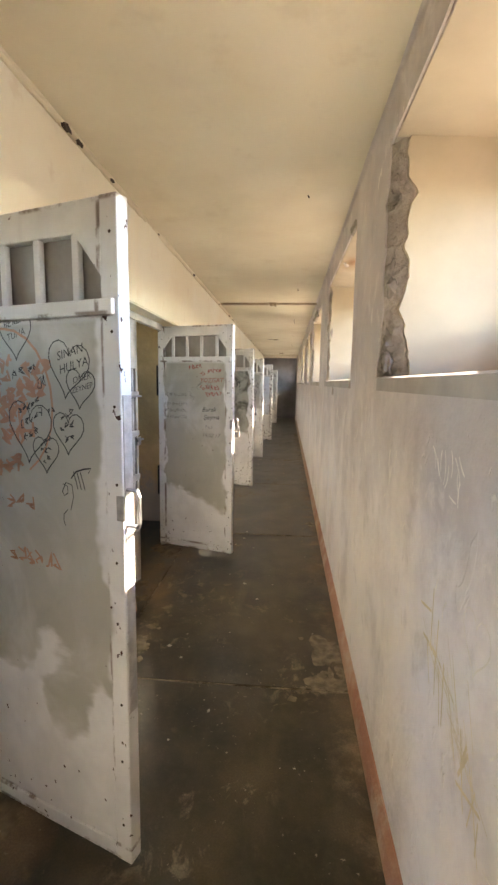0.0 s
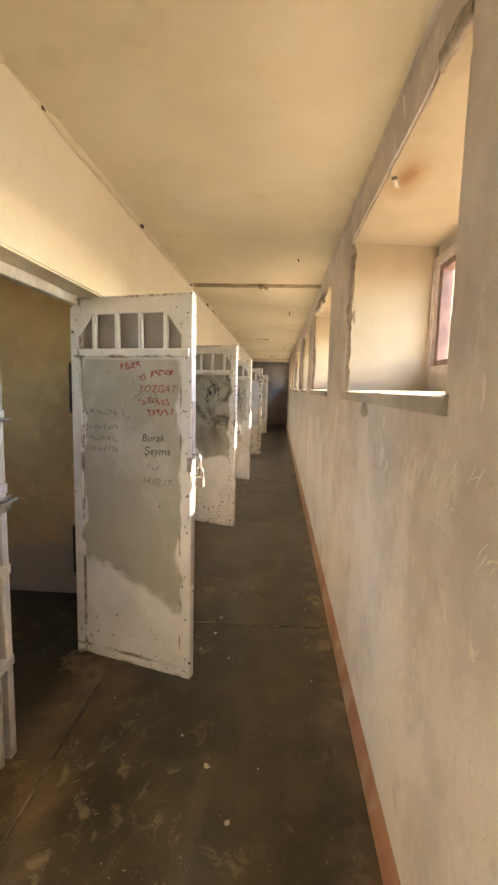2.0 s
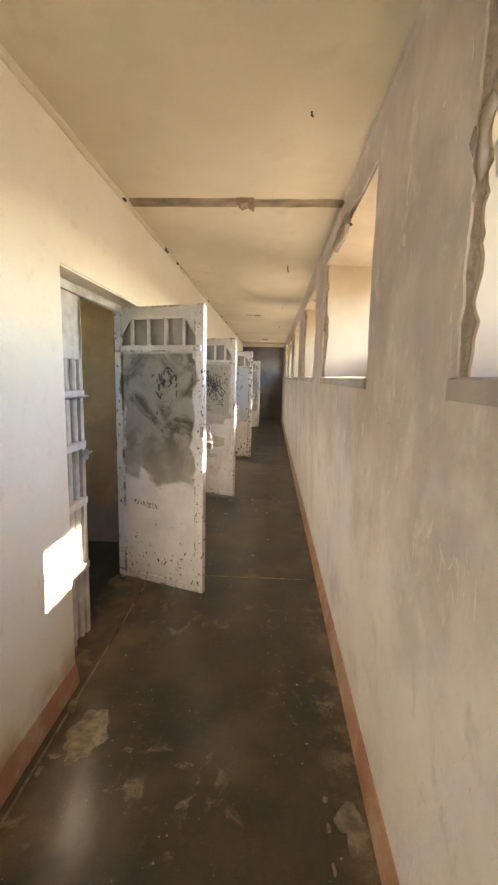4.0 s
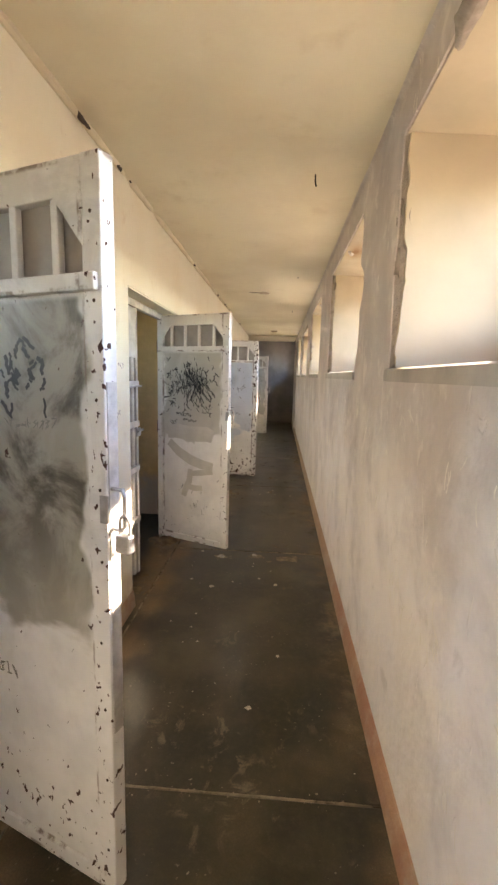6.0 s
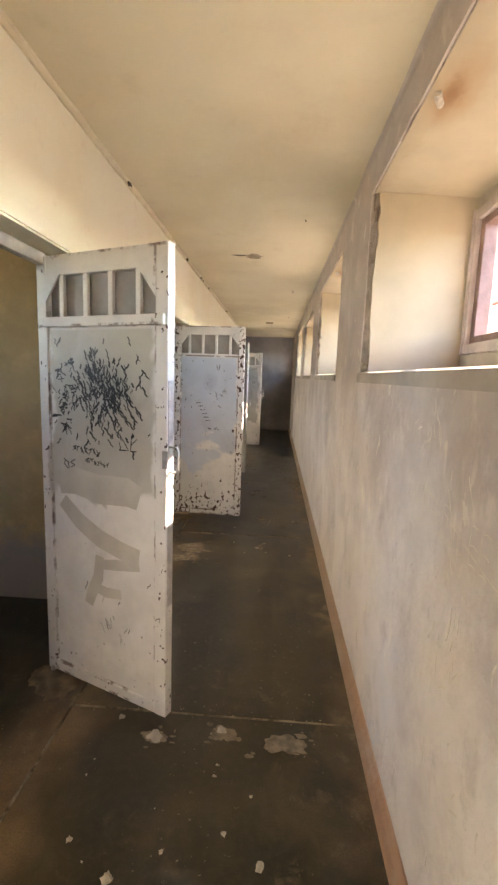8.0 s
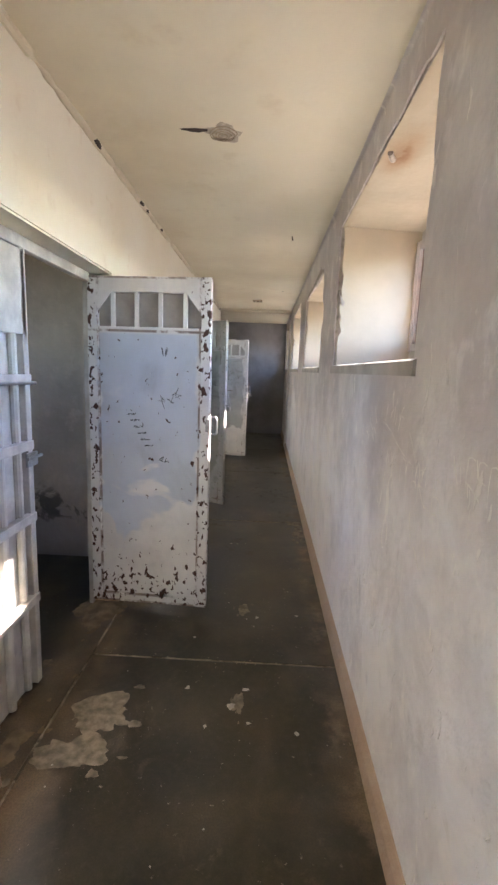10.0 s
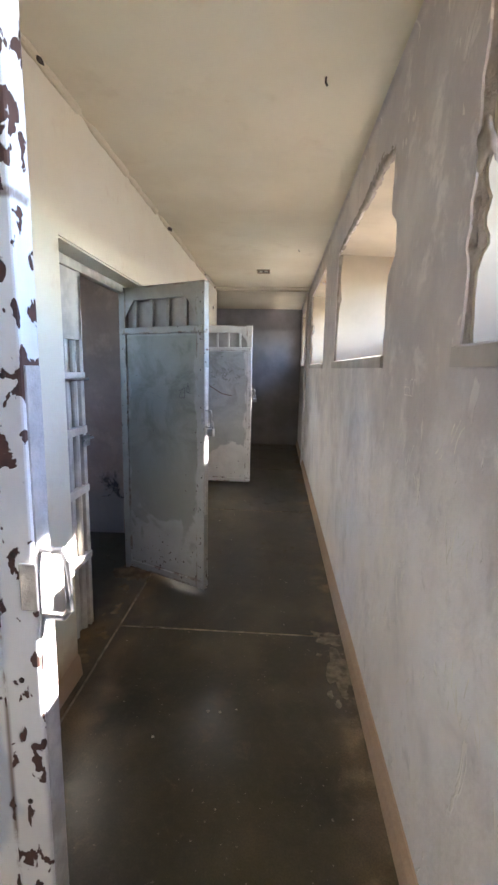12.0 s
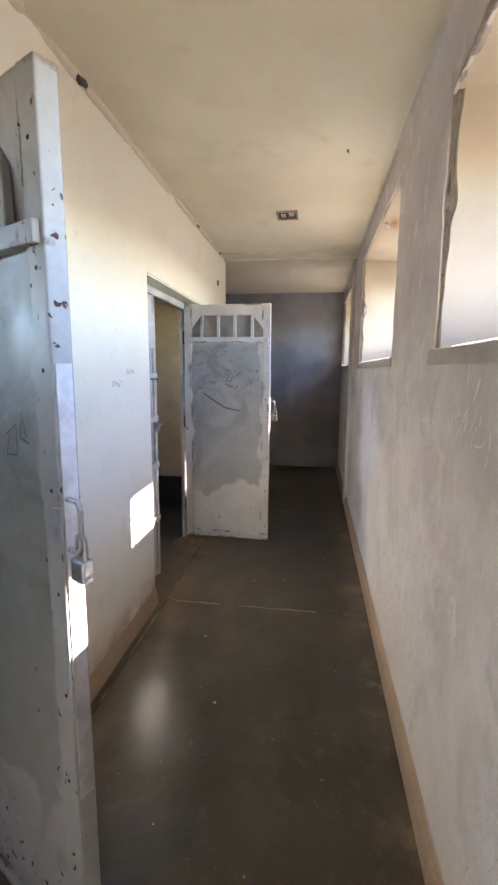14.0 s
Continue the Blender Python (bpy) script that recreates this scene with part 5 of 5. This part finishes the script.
# ---- worn patches where the floor finish has flaked off ----
WORN = plain("flaked_screed", (0.30, 0.25, 0.18), 0.9, 0, 0.55, 22)
for k, (x, y, sx, sy) in enumerate(((0.66, 10.28, 0.12, 0.10), (0.62, 10.08, 0.13, 0.08), (1.64, 2.02, 0.09, 0.17), (1.62, 1.72, 0.11, 0.07), (1.67, 12.55, 0.06, 0.13), (1.66, 12.80, 0.08, 0.05), (1.22, 11.17, 0.035, 0.06), (1.16, 8.30, 0.05, 0.04), (0.88, 8.26, 0.05, 0.035), (1.24, 10.38, 0.025, 0.06),
                                    (0.55, 1.95, 0.07, 0.10), (0.60, 4.6, 0.08, 0.12), (1.66, 4.3, 0.05, 0.09), (1.42, 8.27, 0.09, 0.05))):
    r = random.Random(500 + k)
    flakes = [(x, y, sx, sy)] + [(x + sx * r.uniform(-1.7, 1.7), y + sy * r.uniform(-1.9, 1.9), sx * r.uniform(0.08, 0.3), sy * r.uniform(0.08, 0.3)) for i in range(6)]
    for i, (cx, cy, wx, wy) in enumerate(flakes):
        ring = []
        for j in range(64 if i == 0 else 16):
            q = 2 * math.pi * j / (64 if i == 0 else 16)
            u, v = math.cos(q), math.sin(q)
            w = 1 + 0.5 * noise.noise(Vector((1.3 * u, 1.3 * v, k * 3.7 + i))) + 0.3 * noise.noise(Vector((2.6 * u, 2.6 * v, k * 5.1 + i))) + 0.08 * noise.noise(Vector((9 * u, 9 * v, k * 2.1 + i)))
            ring.append((min(cx + wx * w * u, XR - 0.03), cy + wy * w * v))
        part("worn_patch", prism(ring, 2, -0.004, 0.0008 + 0.0001 * i), WORN, floor, "pale flaked patch")

# ---- crumbs broken from the joints ----
bm = bmesh.new()
r = random.Random(91)
for y in JOINTS:
    for i in range(36):
        cx, cy, q = r.uniform(0.5, XR - 0.05), y + r.gauss(0, 0.022), r.uniform(0.001, 0.004)
        ring = [(cx + q * r.uniform(0.6, 1.4) * math.cos(a), cy + q * r.uniform(0.6, 1.4) * math.sin(a)) for a in (0.3, 1.5, 2.8, 4.0, 5.2)]
        top = [bm.verts.new((p, w, 0.0025)) for p, w in ring]
        low = [bm.verts.new((p, w, -0.001)) for p, w in ring]
        bm.faces.new(top)
        for j in range(5):
            bm.faces.new((low[j], low[(j + 1) % 5], top[(j + 1) % 5], top[j]))
part("joint_crumbs", bm, JOINT, floor, "fine pale crumbs along the joints", kind="stuff")
